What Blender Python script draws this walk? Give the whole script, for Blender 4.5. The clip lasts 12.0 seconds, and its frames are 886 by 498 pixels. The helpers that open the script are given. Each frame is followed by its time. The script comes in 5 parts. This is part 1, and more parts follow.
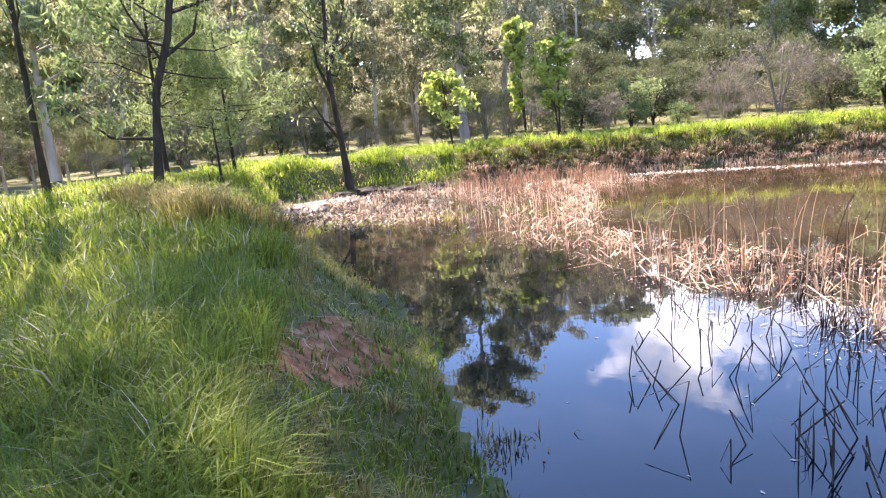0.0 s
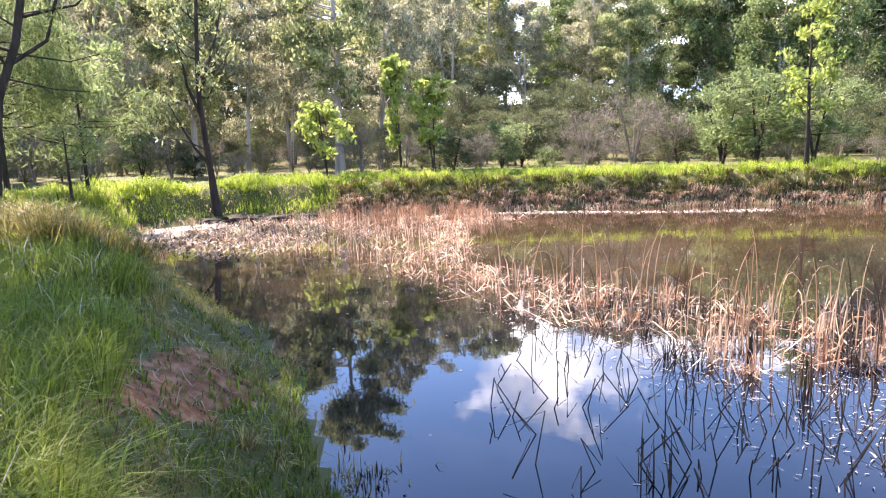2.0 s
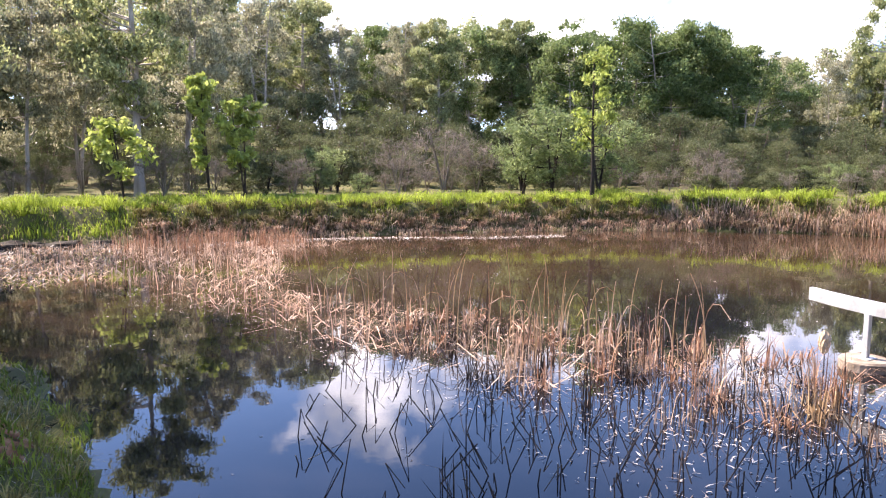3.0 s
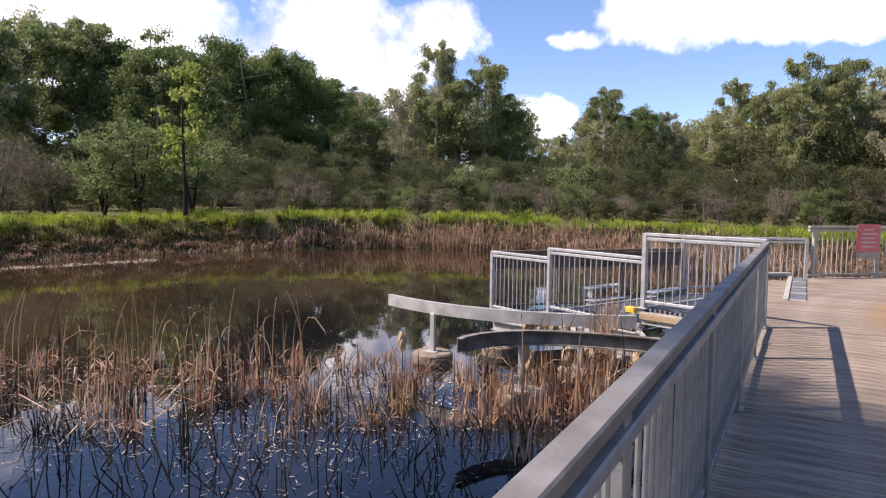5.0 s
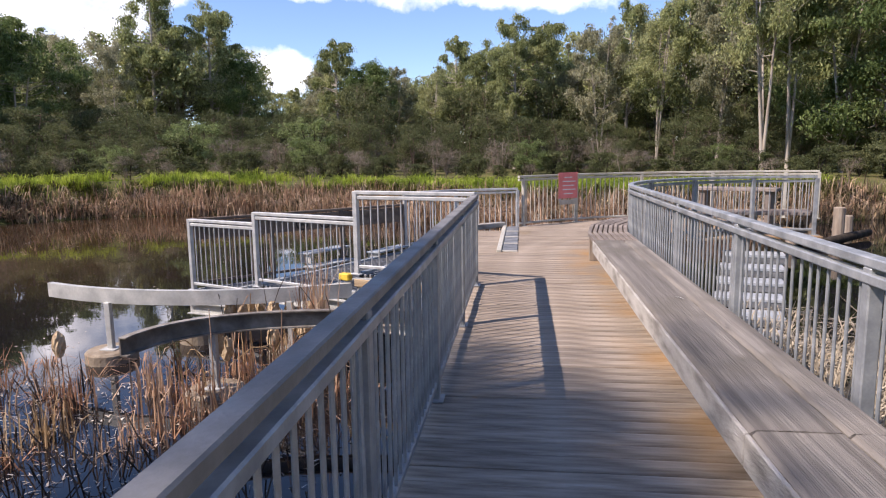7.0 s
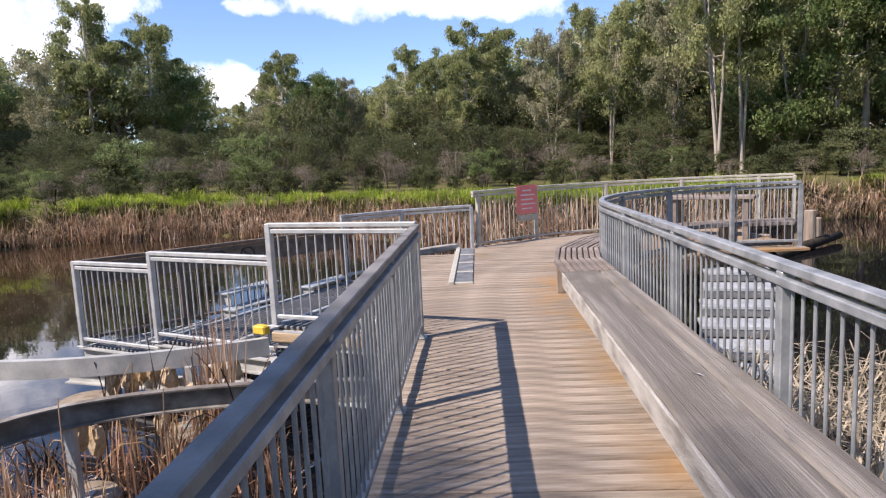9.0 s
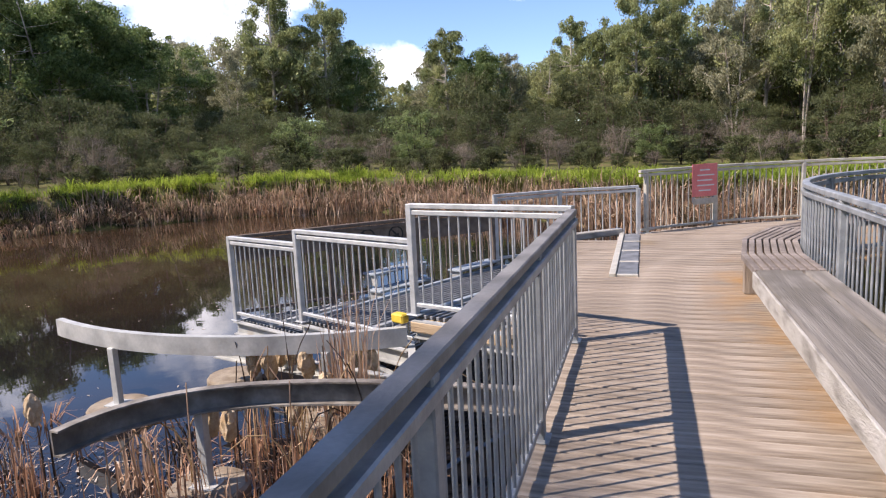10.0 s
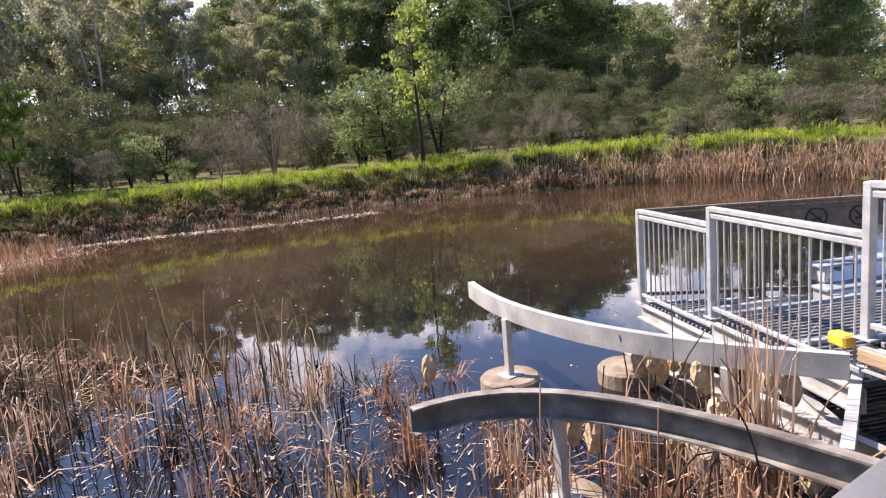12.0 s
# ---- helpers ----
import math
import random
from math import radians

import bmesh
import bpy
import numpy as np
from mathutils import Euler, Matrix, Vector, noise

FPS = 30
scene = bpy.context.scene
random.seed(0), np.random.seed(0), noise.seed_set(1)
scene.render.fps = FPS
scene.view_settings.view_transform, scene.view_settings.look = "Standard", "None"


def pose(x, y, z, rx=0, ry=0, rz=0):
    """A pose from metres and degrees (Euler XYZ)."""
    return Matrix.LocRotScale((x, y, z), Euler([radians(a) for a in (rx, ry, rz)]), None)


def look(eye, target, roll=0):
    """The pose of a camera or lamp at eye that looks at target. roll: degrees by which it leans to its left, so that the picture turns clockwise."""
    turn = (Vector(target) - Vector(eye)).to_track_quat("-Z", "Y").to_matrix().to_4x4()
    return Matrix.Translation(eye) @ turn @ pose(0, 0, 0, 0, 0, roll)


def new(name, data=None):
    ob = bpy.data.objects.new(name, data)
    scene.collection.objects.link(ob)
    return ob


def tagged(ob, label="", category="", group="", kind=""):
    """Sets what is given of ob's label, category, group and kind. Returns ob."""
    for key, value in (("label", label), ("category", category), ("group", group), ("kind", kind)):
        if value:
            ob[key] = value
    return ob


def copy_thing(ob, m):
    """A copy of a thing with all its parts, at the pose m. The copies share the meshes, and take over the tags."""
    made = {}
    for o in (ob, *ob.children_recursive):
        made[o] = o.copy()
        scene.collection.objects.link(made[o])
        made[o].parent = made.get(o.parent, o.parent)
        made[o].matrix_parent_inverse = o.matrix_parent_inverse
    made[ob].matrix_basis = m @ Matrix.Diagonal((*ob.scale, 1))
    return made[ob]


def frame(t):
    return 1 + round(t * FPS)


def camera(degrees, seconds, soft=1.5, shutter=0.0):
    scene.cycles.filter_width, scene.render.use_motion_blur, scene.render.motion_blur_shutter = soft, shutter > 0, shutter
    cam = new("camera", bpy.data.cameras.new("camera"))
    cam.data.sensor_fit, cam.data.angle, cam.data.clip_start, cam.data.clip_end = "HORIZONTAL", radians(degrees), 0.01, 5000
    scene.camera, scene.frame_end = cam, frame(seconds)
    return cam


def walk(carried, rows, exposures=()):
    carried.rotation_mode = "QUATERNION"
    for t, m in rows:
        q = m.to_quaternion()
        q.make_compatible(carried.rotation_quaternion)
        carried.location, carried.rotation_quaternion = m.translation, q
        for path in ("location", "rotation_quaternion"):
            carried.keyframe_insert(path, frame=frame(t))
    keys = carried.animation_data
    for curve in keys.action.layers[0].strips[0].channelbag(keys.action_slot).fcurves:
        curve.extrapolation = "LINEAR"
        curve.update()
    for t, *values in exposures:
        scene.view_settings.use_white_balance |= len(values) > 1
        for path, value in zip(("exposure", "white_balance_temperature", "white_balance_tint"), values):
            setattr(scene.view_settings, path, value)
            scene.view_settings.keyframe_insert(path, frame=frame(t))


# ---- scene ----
cam = camera(68.1, 12.0, soft=1.2)
PATH = [
    (0, (0.257, -0.335, 1.513), (-0.055, 1.605, 1.139), -5.0),
    (0.5, (0.25, -0.342, 1.498), (-0.085, 1.608, 1.206), -3.5),
    (1, (0.305, -0.348, 1.507), (0.062, 1.619, 1.239), -2.7),
    (1.5, (0.303, -0.358, 1.503), (0.276, 1.622, 1.227), -1.9),
    (2, (0.311, -0.347, 1.495), (0.385, 1.63, 1.2), -1.5),
    (2.5, (0.342, -0.354, 1.507), (0.555, 1.618, 1.255), -1.4),
    (3, (0.409, -0.444, 1.543), (1.027, 1.444, 1.316), 0.0),
    (3.5, (0.389, -0.38, 1.509), (1.482, 1.281, 1.295), 1.9),
    (5.3, (0.609, -0.393, 1.506), (2.232, 0.752, 1.279), -0.6),
    (5.5, (0.738, -0.385, 1.47), (2.39, 0.699, 1.161), -1.1),
    (6, (1.092, -0.322, 1.524), (2.857, 0.578, 1.253), -1.2),
    (6.5, (1.42, -0.28, 1.502), (3.289, 0.389, 1.262), -2.5),
    (7, (1.809, -0.333, 1.489), (3.713, 0.206, 1.201), -0.8),
    (7.2, (1.941, -0.313, 1.492), (3.874, 0.112, 1.205), -1.2),
    (8.8, (3.199, -0.196, 1.571), (5.143, 0.207, 1.332), -1.5),
    (9, (3.342, -0.143, 1.574), (5.28, 0.275, 1.31), -2.7),
    (9.5, (3.742, -0.066, 1.561), (5.608, 0.604, 1.3), -3.0),
    (10, (4.092, 0.017, 1.544), (5.865, 0.889, 1.237), -2.8),
    (10.5, (4.369, 0.168, 1.578), (5.981, 1.314, 1.283), -4.5),
    (11, (4.666, 0.233, 1.578), (5.82, 1.855, 1.386), -4.2),
    (11.5, (4.895, 0.265, 1.56), (5.804, 2.027, 1.295), -5.2),
    (12, (5.097, 0.348, 1.55), (5.938, 2.131, 1.217), -5.0),
]
EXPOSURES = [(0, 2.48, 6500, 24), (1.5, 2.44, 6500, 24), (2.5, 2.35, 6500, 24), (3.0, 1.88, 6500, 25), (3.5, 1.28, 6550, 24), (5.5, 0.58, 6600, 24), (6.0, 0.68, 6550, 23), (7.0, 0.62, 6500, 22), (9.0, 0.64, 6450, 20), (10.0, 0.68, 6450, 20), (10.5, 0.78, 6500, 21), (11.0, 0.8, 6550, 22), (11.5, 0.88, 6600, 23), (12, 1.18, 6650, 24)]
walk(cam, [(t, look(eye, target, roll)) for t, eye, target, roll in PATH], EXPOSURES)

# ---- light and sky: sun high, ahead-left of the first view ----
SUN_AZ, SUN_EL = radians(-39.5), radians(49.0)      # azimuth from +y towards +x


def build_world():
    w = bpy.data.worlds.new("sky")
    w.use_nodes = True
    scene.world = w
    nt = w.node_tree
    nt.nodes.clear()
    N = nt.nodes.new
    L = nt.links.new
    out, bg = N("ShaderNodeOutputWorld"), N("ShaderNodeBackground")
    sky = N("ShaderNodeTexSky")
    sky.sky_type = "NISHITA"
    sky.sun_disc = False
    sky.sun_elevation, sky.sun_rotation = SUN_EL, SUN_AZ
    sky.air_density, sky.dust_density, sky.ozone_density = 0.9, 0.05, 5.0
    tc = N("ShaderNodeTexCoord")
    no = N("ShaderNodeTexNoise")
    no.inputs["Scale"].default_value, no.inputs["Detail"].default_value = 7.0, 9
    no.inputs["Roughness"].default_value = 0.6
    L(tc.outputs["Generated"], no.inputs["Vector"])
    wob = N("ShaderNodeMath")
    wob.operation, wob.inputs[1].default_value, wob.inputs[2].default_value = "MULTIPLY_ADD", 6.0, -3.0
    L(no.outputs["Fac"], wob.inputs[0])
    total = None
    for az, el, wide, tall in CLOUDS:
        az, el = radians(az), radians(el)
        c = Vector((math.sin(az) * math.cos(el), math.cos(az) * math.cos(el), math.sin(el)))
        side = Vector((math.cos(az), -math.sin(az), 0))
        up = side.cross(c)
        # offsets across and up from the cloud's middle, in units of its half axes
        dots = []
        for axis, size in ((side, wide), (up, tall)):
            d = N("ShaderNodeVectorMath")
            d.operation = "DOT_PRODUCT"
            L(tc.outputs["Generated"], d.inputs[0])
            d.inputs[1].default_value = axis / math.sin(radians(size))
            sq = N("ShaderNodeMath")
            sq.operation = "MULTIPLY"
            L(d.outputs["Value"], sq.inputs[0])
            L(d.outputs["Value"], sq.inputs[1])
            dots.append(sq.outputs[0])
        add = N("ShaderNodeMath")
        add.operation = "ADD"
        L(dots[0], add.inputs[0])
        L(dots[1], add.inputs[1])
        front = N("ShaderNodeVectorMath")
        front.operation = "DOT_PRODUCT"
        L(tc.outputs["Generated"], front.inputs[0])
        front.inputs[1].default_value = c
        ahead = N("ShaderNodeMath")
        ahead.operation, ahead.inputs[1].default_value = "GREATER_THAN", 0.3
        L(front.outputs["Value"], ahead.inputs[0])
        inv = N("ShaderNodeMath")
        inv.operation, inv.inputs[0].default_value = "SUBTRACT", 1.0
        L(add.outputs[0], inv.inputs[1])
        noisy = N("ShaderNodeMath")
        noisy.operation = "ADD"
        L(inv.outputs[0], noisy.inputs[0])
        L(wob.outputs[0], noisy.inputs[1])
        soft = N("ShaderNodeMapRange")
        soft.inputs["From Min"].default_value, soft.inputs["From Max"].default_value = 0.0, 1.3
        L(noisy.outputs[0], soft.inputs["Value"])
        gate = N("ShaderNodeMath")
        gate.operation = "MULTIPLY"
        L(soft.outputs[0], gate.inputs[0])
        L(ahead.outputs[0], gate.inputs[1])
        if total is None:
            total = gate.outputs[0]
        else:
            mx = N("ShaderNodeMath")
            mx.operation = "MAXIMUM"
            L(total, mx.inputs[0])
            L(gate.outputs[0], mx.inputs[1])
            total = mx.outputs[0]
    mix = N("ShaderNodeMix")
    mix.data_type = "RGBA"
    L(total, mix.inputs["Factor"])
    L(sky.outputs[0], mix.inputs["A"])
    # brighter and greyer folds within each cloud
    folds = N("ShaderNodeMix")
    folds.data_type = "RGBA"
    fold_noise, fold = N("ShaderNodeTexNoise"), N("ShaderNodeMapRange")
    fold_noise.inputs["Scale"].default_value, fold_noise.inputs["Detail"].default_value = 11.0, 6
    L(tc.outputs["Generated"], fold_noise.inputs["Vector"])
    fold.inputs["From Min"].default_value, fold.inputs["From Max"].default_value = 0.38, 0.62
    L(fold_noise.outputs["Fac"], fold.inputs["Value"])
    L(fold.outputs[0], folds.inputs["Factor"])
    folds.inputs["A"].default_value, folds.inputs["B"].default_value = (5.6, 5.9, 6.5, 1), CLOUD_COLOUR
    L(folds.outputs["Result"], mix.inputs["B"])
    L(mix.outputs["Result"], bg.inputs["Color"])
    bg.inputs["Strength"].default_value = SKY_STRENGTH
    L(bg.outputs[0], out.inputs[0])


SKY_STRENGTH, CLOUD_COLOUR = 0.13, (13.8, 13.8, 13.9, 1)
# azimuth, elevation, half width and half height of each cloud, in degrees
CLOUDS = ((13, 20, 9, 4.5), (0, 8, 22, 6), (30, 10, 14, 6), (43, 11, 9, 6), (22, 14.5, 12, 4), (8, 14, 9, 4), (52, 14, 6, 2.5), (60, 7, 3.0, 2.0), (63, 13, 3, 1), (71, 14.5, 7, 2.6), (84, 14, 7, 3.0),
          (-32, 9, 14, 7), (105, 20, 12, 5), (140, 14, 18, 6), (185, 20, 16, 6), (230, 13, 20, 6), (280, 22, 15, 6), (48, 32, 8, 3), (-12, 38, 9, 4))
build_world()
sun = new("sun", bpy.data.lights.new("sun", "SUN"))
sun.data.energy, sun.data.angle, sun.data.color = 5.0, radians(0.53), (1.0, 0.90, 0.76)
sun_from = Vector((math.sin(SUN_AZ) * math.cos(SUN_EL), math.cos(SUN_AZ) * math.cos(SUN_EL), math.sin(SUN_EL)))
sun.matrix_world = look(sun_from * 100, (0, 0, 0))

# ---- materials ----


def material(name, colours, scale=4.0, rough=0.8, metal=0.0, bump=0.3, bump_scale=40.0, stretch=(1, 1, 1), detail=6,
             per_piece=0.0, island=0.0, translucent=0.0, spec=0.5, coords="Object", stain=None):
    """Noise-mixed colours at one scale, grain and bump at a finer one, a tone of its own for each piece."""
    m = bpy.data.materials.new(name)
    m.use_nodes = True
    nt = m.node_tree
    N, L = nt.nodes.new, nt.links.new
    bsdf = nt.nodes["Principled BSDF"]
    out = nt.nodes["Material Output"]
    tc, mp = N("ShaderNodeTexCoord"), N("ShaderNodeMapping")
    mp.inputs["Scale"].default_value = stretch
    if coords == "World":
        geo = N("ShaderNodeNewGeometry")
        L(geo.outputs["Position"], mp.inputs["Vector"])
    else:
        L(tc.outputs[coords], mp.inputs["Vector"])
    no = N("ShaderNodeTexNoise")
    no.inputs["Scale"].default_value, no.inputs["Detail"].default_value = scale, detail
    L(mp.outputs[0], no.inputs["Vector"])
    ramp = N("ShaderNodeValToRGB")
    els = ramp.color_ramp.elements
    while len(els) < len(colours):
        els.new(0.5)
    for i, c in enumerate(colours):
        els[i].position = 0.3 + 0.4 * i / max(1, len(colours) - 1)
        els[i].color = (*c, 1)
    L(no.outputs["Fac"], ramp.inputs[0])
    colour = ramp.outputs[0]
    fine = N("ShaderNodeTexNoise")
    fine.inputs["Scale"].default_value, fine.inputs["Detail"].default_value = bump_scale, 4
    L(mp.outputs[0], fine.inputs["Vector"])
    if stain:
        big = N("ShaderNodeTexNoise")
        big.inputs["Scale"].default_value, big.inputs["Detail"].default_value = stain[1], 5
        geo = N("ShaderNodeNewGeometry")
        L(geo.outputs["Position"], big.inputs["Vector"])
        sr = N("ShaderNodeValToRGB")
        sr.color_ramp.elements[0].position, sr.color_ramp.elements[1].position = stain[2], stain[2] + 0.12
        L(big.outputs["Fac"], sr.inputs[0])
        sm = N("ShaderNodeMix")
        sm.data_type = "RGBA"
        L(sr.outputs[0], sm.inputs["Factor"])
        L(colour, sm.inputs["A"])
        sm.inputs["B"].default_value = (*stain[0], 1)
        colour = sm.outputs["Result"]
    hsv = N("ShaderNodeHueSaturation")
    L(colour, hsv.inputs["Color"])
    val = N("ShaderNodeMapRange")
    val.inputs["To Min"].default_value, val.inputs["To Max"].default_value = 0.85, 1.15
    L(fine.outputs["Fac"], val.inputs["Value"])
    value = val.outputs[0]
    for amount, node, socket in ((per_piece, "ShaderNodeObjectInfo", "Random"), (island, "ShaderNodeNewGeometry", "Random Per Island")):
        if amount:
            src, rng, mul = N(node), N("ShaderNodeMapRange"), N("ShaderNodeMath")
            rng.inputs["To Min"].default_value, rng.inputs["To Max"].default_value = 1 - amount, 1 + amount
            L(src.outputs[socket], rng.inputs["Value"])
            mul.operation = "MULTIPLY"
            L(value, mul.inputs[0])
            L(rng.outputs[0], mul.inputs[1])
            value = mul.outputs[0]
    L(value, hsv.inputs["Value"])
    L(hsv.outputs[0], bsdf.inputs["Base Color"])
    bsdf.inputs["Roughness"].default_value, bsdf.inputs["Metallic"].default_value = rough, metal
    bsdf.inputs["Specular IOR Level"].default_value = spec
    if bump:
        b = N("ShaderNodeBump")
        b.inputs["Strength"].default_value, b.inputs["Distance"].default_value = bump, 0.01
        L(fine.outputs["Fac"], b.inputs["Height"])
        L(b.outputs[0], bsdf.inputs["Normal"])
    if translucent:
        tr, mx = N("ShaderNodeBsdfTranslucent"), N("ShaderNodeMixShader")
        L(hsv.outputs[0], tr.inputs["Color"])
        mx.inputs[0].default_value = translucent
        L(bsdf.outputs[0], mx.inputs[1])
        L(tr.outputs[0], mx.inputs[2])
        L(mx.outputs[0], out.inputs["Surface"])
    return m


def leaf_material(name, dark, mid, light, translucent=0.35, rough=0.45, island=0.35, scale=0.6):
    return material(name, [dark, mid, light], scale=scale, rough=rough, bump=0, bump_scale=3, island=island,
                    translucent=translucent, spec=0.22, coords="World")


M_GROUND = material("ground_soil", [(0.052, 0.06, 0.018), (0.095, 0.098, 0.032), (0.135, 0.108, 0.052)], scale=0.7, rough=0.95, bump=0.9, bump_scale=14, coords="World", spec=0.2)
M_DIRT = material("bare_soil", [(0.13, 0.052, 0.024), (0.23, 0.105, 0.048), (0.34, 0.185, 0.10)], scale=9.0, rough=0.95, bump=1.0, bump_scale=40, coords="World", spec=0.15)
M_PEAT = material("dark_wet_soil", [(0.018, 0.014, 0.010), (0.035, 0.028, 0.02), (0.06, 0.05, 0.03)], scale=6, rough=0.9, bump=1.0, bump_scale=25, spec=0.2)
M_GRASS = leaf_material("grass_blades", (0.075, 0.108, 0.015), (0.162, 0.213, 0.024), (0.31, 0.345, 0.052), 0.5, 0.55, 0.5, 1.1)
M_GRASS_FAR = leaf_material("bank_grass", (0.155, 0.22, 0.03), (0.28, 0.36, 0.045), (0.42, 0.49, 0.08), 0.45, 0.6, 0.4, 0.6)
M_SEDGE = leaf_material("rough_bank_sedge", (0.055, 0.062, 0.018), (0.12, 0.12, 0.036), (0.24, 0.195, 0.085), 0.35, 0.7, 0.5, 0.9)
M_STRAW = leaf_material("dry_grass", (0.28, 0.23, 0.16), (0.40, 0.34, 0.25), (0.52, 0.46, 0.36), 0.3, 0.7, 0.45)
M_REED = leaf_material("dry_reed", (0.28, 0.17, 0.11), (0.48, 0.33, 0.225), (0.62, 0.49, 0.37), 0.25, 0.7, 0.5, 1.2)
M_REED_TALL = leaf_material("tall_dry_reed", (0.32, 0.21, 0.11), (0.45, 0.32, 0.18), (0.56, 0.43, 0.27), 0.25, 0.6, 0.3, 1.5)
M_REED_DARK = leaf_material("wet_reed", (0.025, 0.018, 0.012), (0.05, 0.035, 0.025), (0.09, 0.065, 0.05), 0.0, 0.5, 0.4, 2.0)
M_RUST_TUFT = leaf_material("rusty_tuft", (0.12, 0.12, 0.03), (0.28, 0.23, 0.07), (0.42, 0.33, 0.12), 0.4, 0.6, 0.5, 2.0)
M_FLUFF = material("cattail_fluff", [(0.36, 0.25, 0.14), (0.50, 0.38, 0.24), (0.60, 0.49, 0.34)], scale=14, rough=1.0, bump=1.0, bump_scale=70)
M_GUM = leaf_material("gum_leaves", (0.19, 0.22, 0.09), (0.30, 0.33, 0.145), (0.43, 0.43, 0.22), 0.48, 0.5, 0.5, 0.25)
M_GUM_GREY = leaf_material("grey_gum_leaves", (0.22, 0.23, 0.135), (0.34, 0.335, 0.21), (0.46, 0.44, 0.295), 0.48, 0.5, 0.5, 0.25)
M_DARK_LEAF = leaf_material("dark_leaves", (0.09, 0.135, 0.045), (0.16, 0.215, 0.075), (0.25, 0.30, 0.12), 0.46, 0.5, 0.45, 0.3)
M_BUSH = leaf_material("thicket_leaves", (0.062, 0.076, 0.032), (0.105, 0.122, 0.052), (0.17, 0.182, 0.086), 0.4, 0.5, 0.5, 0.35)
M_LIGHT_LEAF = leaf_material("light_leaves", (0.21, 0.27, 0.055), (0.33, 0.40, 0.095), (0.45, 0.50, 0.15), 0.5, 0.5, 0.35, 0.8)
M_WISPY = leaf_material("wispy_leaves", (0.13, 0.175, 0.065), (0.20, 0.255, 0.10), (0.29, 0.345, 0.15), 0.5, 0.6, 0.4, 0.5)
M_SCRUB = leaf_material("grey_scrub_twigs", (0.13, 0.11, 0.088), (0.20, 0.17, 0.135), (0.28, 0.24, 0.19), 0.25, 0.8, 0.4, 0.5)
M_BARK_DARK = material("dark_bark", [(0.022, 0.018, 0.014), (0.04, 0.033, 0.026), (0.065, 0.053, 0.042)], scale=6, rough=0.95, bump=1.0, bump_scale=30, stretch=(1, 1, 0.25), spec=0.2)
M_BARK_PALE = material("pale_bark", [(0.20, 0.16, 0.125), (0.39, 0.345, 0.29), (0.55, 0.50, 0.43)], scale=2.0, rough=0.8, bump=0.6, bump_scale=20, stretch=(1, 1, 0.2))
M_BARK_BROWN = material("fibrous_bark", [(0.09, 0.06, 0.045), (0.15, 0.105, 0.08), (0.22, 0.17, 0.13)], scale=3.0, rough=0.95, bump=1.0, bump_scale=25, stretch=(1, 1, 0.15))
M_PLANK = material("weathered_deck_timber", [(0.14, 0.108, 0.08), (0.27, 0.22, 0.17), (0.40, 0.34, 0.275)], scale=4, rough=0.85, bump=0.8, bump_scale=40, stretch=(5, 0.6, 1), detail=8, per_piece=0.15, stain=((0.25, 0.185, 0.11), 0.9, 0.66))
M_BENCH = material("grey_weathered_beam", [(0.10, 0.09, 0.08), (0.185, 0.168, 0.15), (0.28, 0.258, 0.23)], scale=3, rough=0.9, bump=1.0, bump_scale=22, stretch=(0.14, 5.0, 5.0), detail=10, per_piece=0.12, stain=((0.15, 0.135, 0.115), 1.3, 0.52))
M_SLAT = material("dark_bench_slats", [(0.11, 0.09, 0.075), (0.19, 0.16, 0.14), (0.26, 0.225, 0.20)], scale=5, rough=0.9, bump=0.8, bump_scale=45, per_piece=0.2)
M_FASCIA = material("pale_cracked_timber", [(0.20, 0.185, 0.165), (0.40, 0.38, 0.345), (0.50, 0.48, 0.45)], scale=3.5, rough=0.9, bump=1.0, bump_scale=40, stretch=(0.8, 5.0, 3.0), per_piece=0.12)
M_STEEL = material("galvanised_steel", [(0.20, 0.218, 0.232), (0.29, 0.312, 0.327), (0.40, 0.42, 0.435)], scale=7, rough=0.45, metal=0.3, bump=0.15, bump_scale=60, per_piece=0.08)
# Darker and browner than galvanised_steel, for the boardwalk railing's cap only.
M_STEEL_CAP = material("grimy_steel_cap", [(0.13, 0.122, 0.112), (0.20, 0.192, 0.18), (0.29, 0.28, 0.265)], scale=4, rough=0.6, metal=0.12, bump=0.2, bump_scale=60)
M_STEEL_DULL = material("dull_galvanised_steel", [(0.29, 0.30, 0.295), (0.41, 0.42, 0.41), (0.52, 0.53, 0.51)], scale=4, rough=0.6, metal=0.25, bump=0.2, bump_scale=40, stain=((0.27, 0.22, 0.17), 1.5, 0.62))
M_RAIL_CREAM = material("pale_weathered_steel", [(0.36, 0.34, 0.28), (0.47, 0.45, 0.39), (0.55, 0.53, 0.47)], scale=6, rough=0.6, metal=0.2, bump=0.15, bump_scale=50)
M_GRATE = material("dark_steel_grating", [(0.13, 0.137, 0.145), (0.20, 0.208, 0.215), (0.29, 0.295, 0.30)], scale=5, rough=0.6, metal=0.4, bump=0.2, bump_scale=40)
M_TREAD = material("pale_metal_tread", [(0.17, 0.205, 0.235), (0.25, 0.295, 0.33), (0.36, 0.40, 0.44)], scale=5, rough=0.7, metal=0.1, bump=0.15, bump_scale=50)
M_MESH_PANEL = material("rusty_brown_mesh", [(0.10, 0.075, 0.058), (0.15, 0.115, 0.09), (0.20, 0.16, 0.125)], scale=9, rough=0.8, bump=0.8, bump_scale=90)
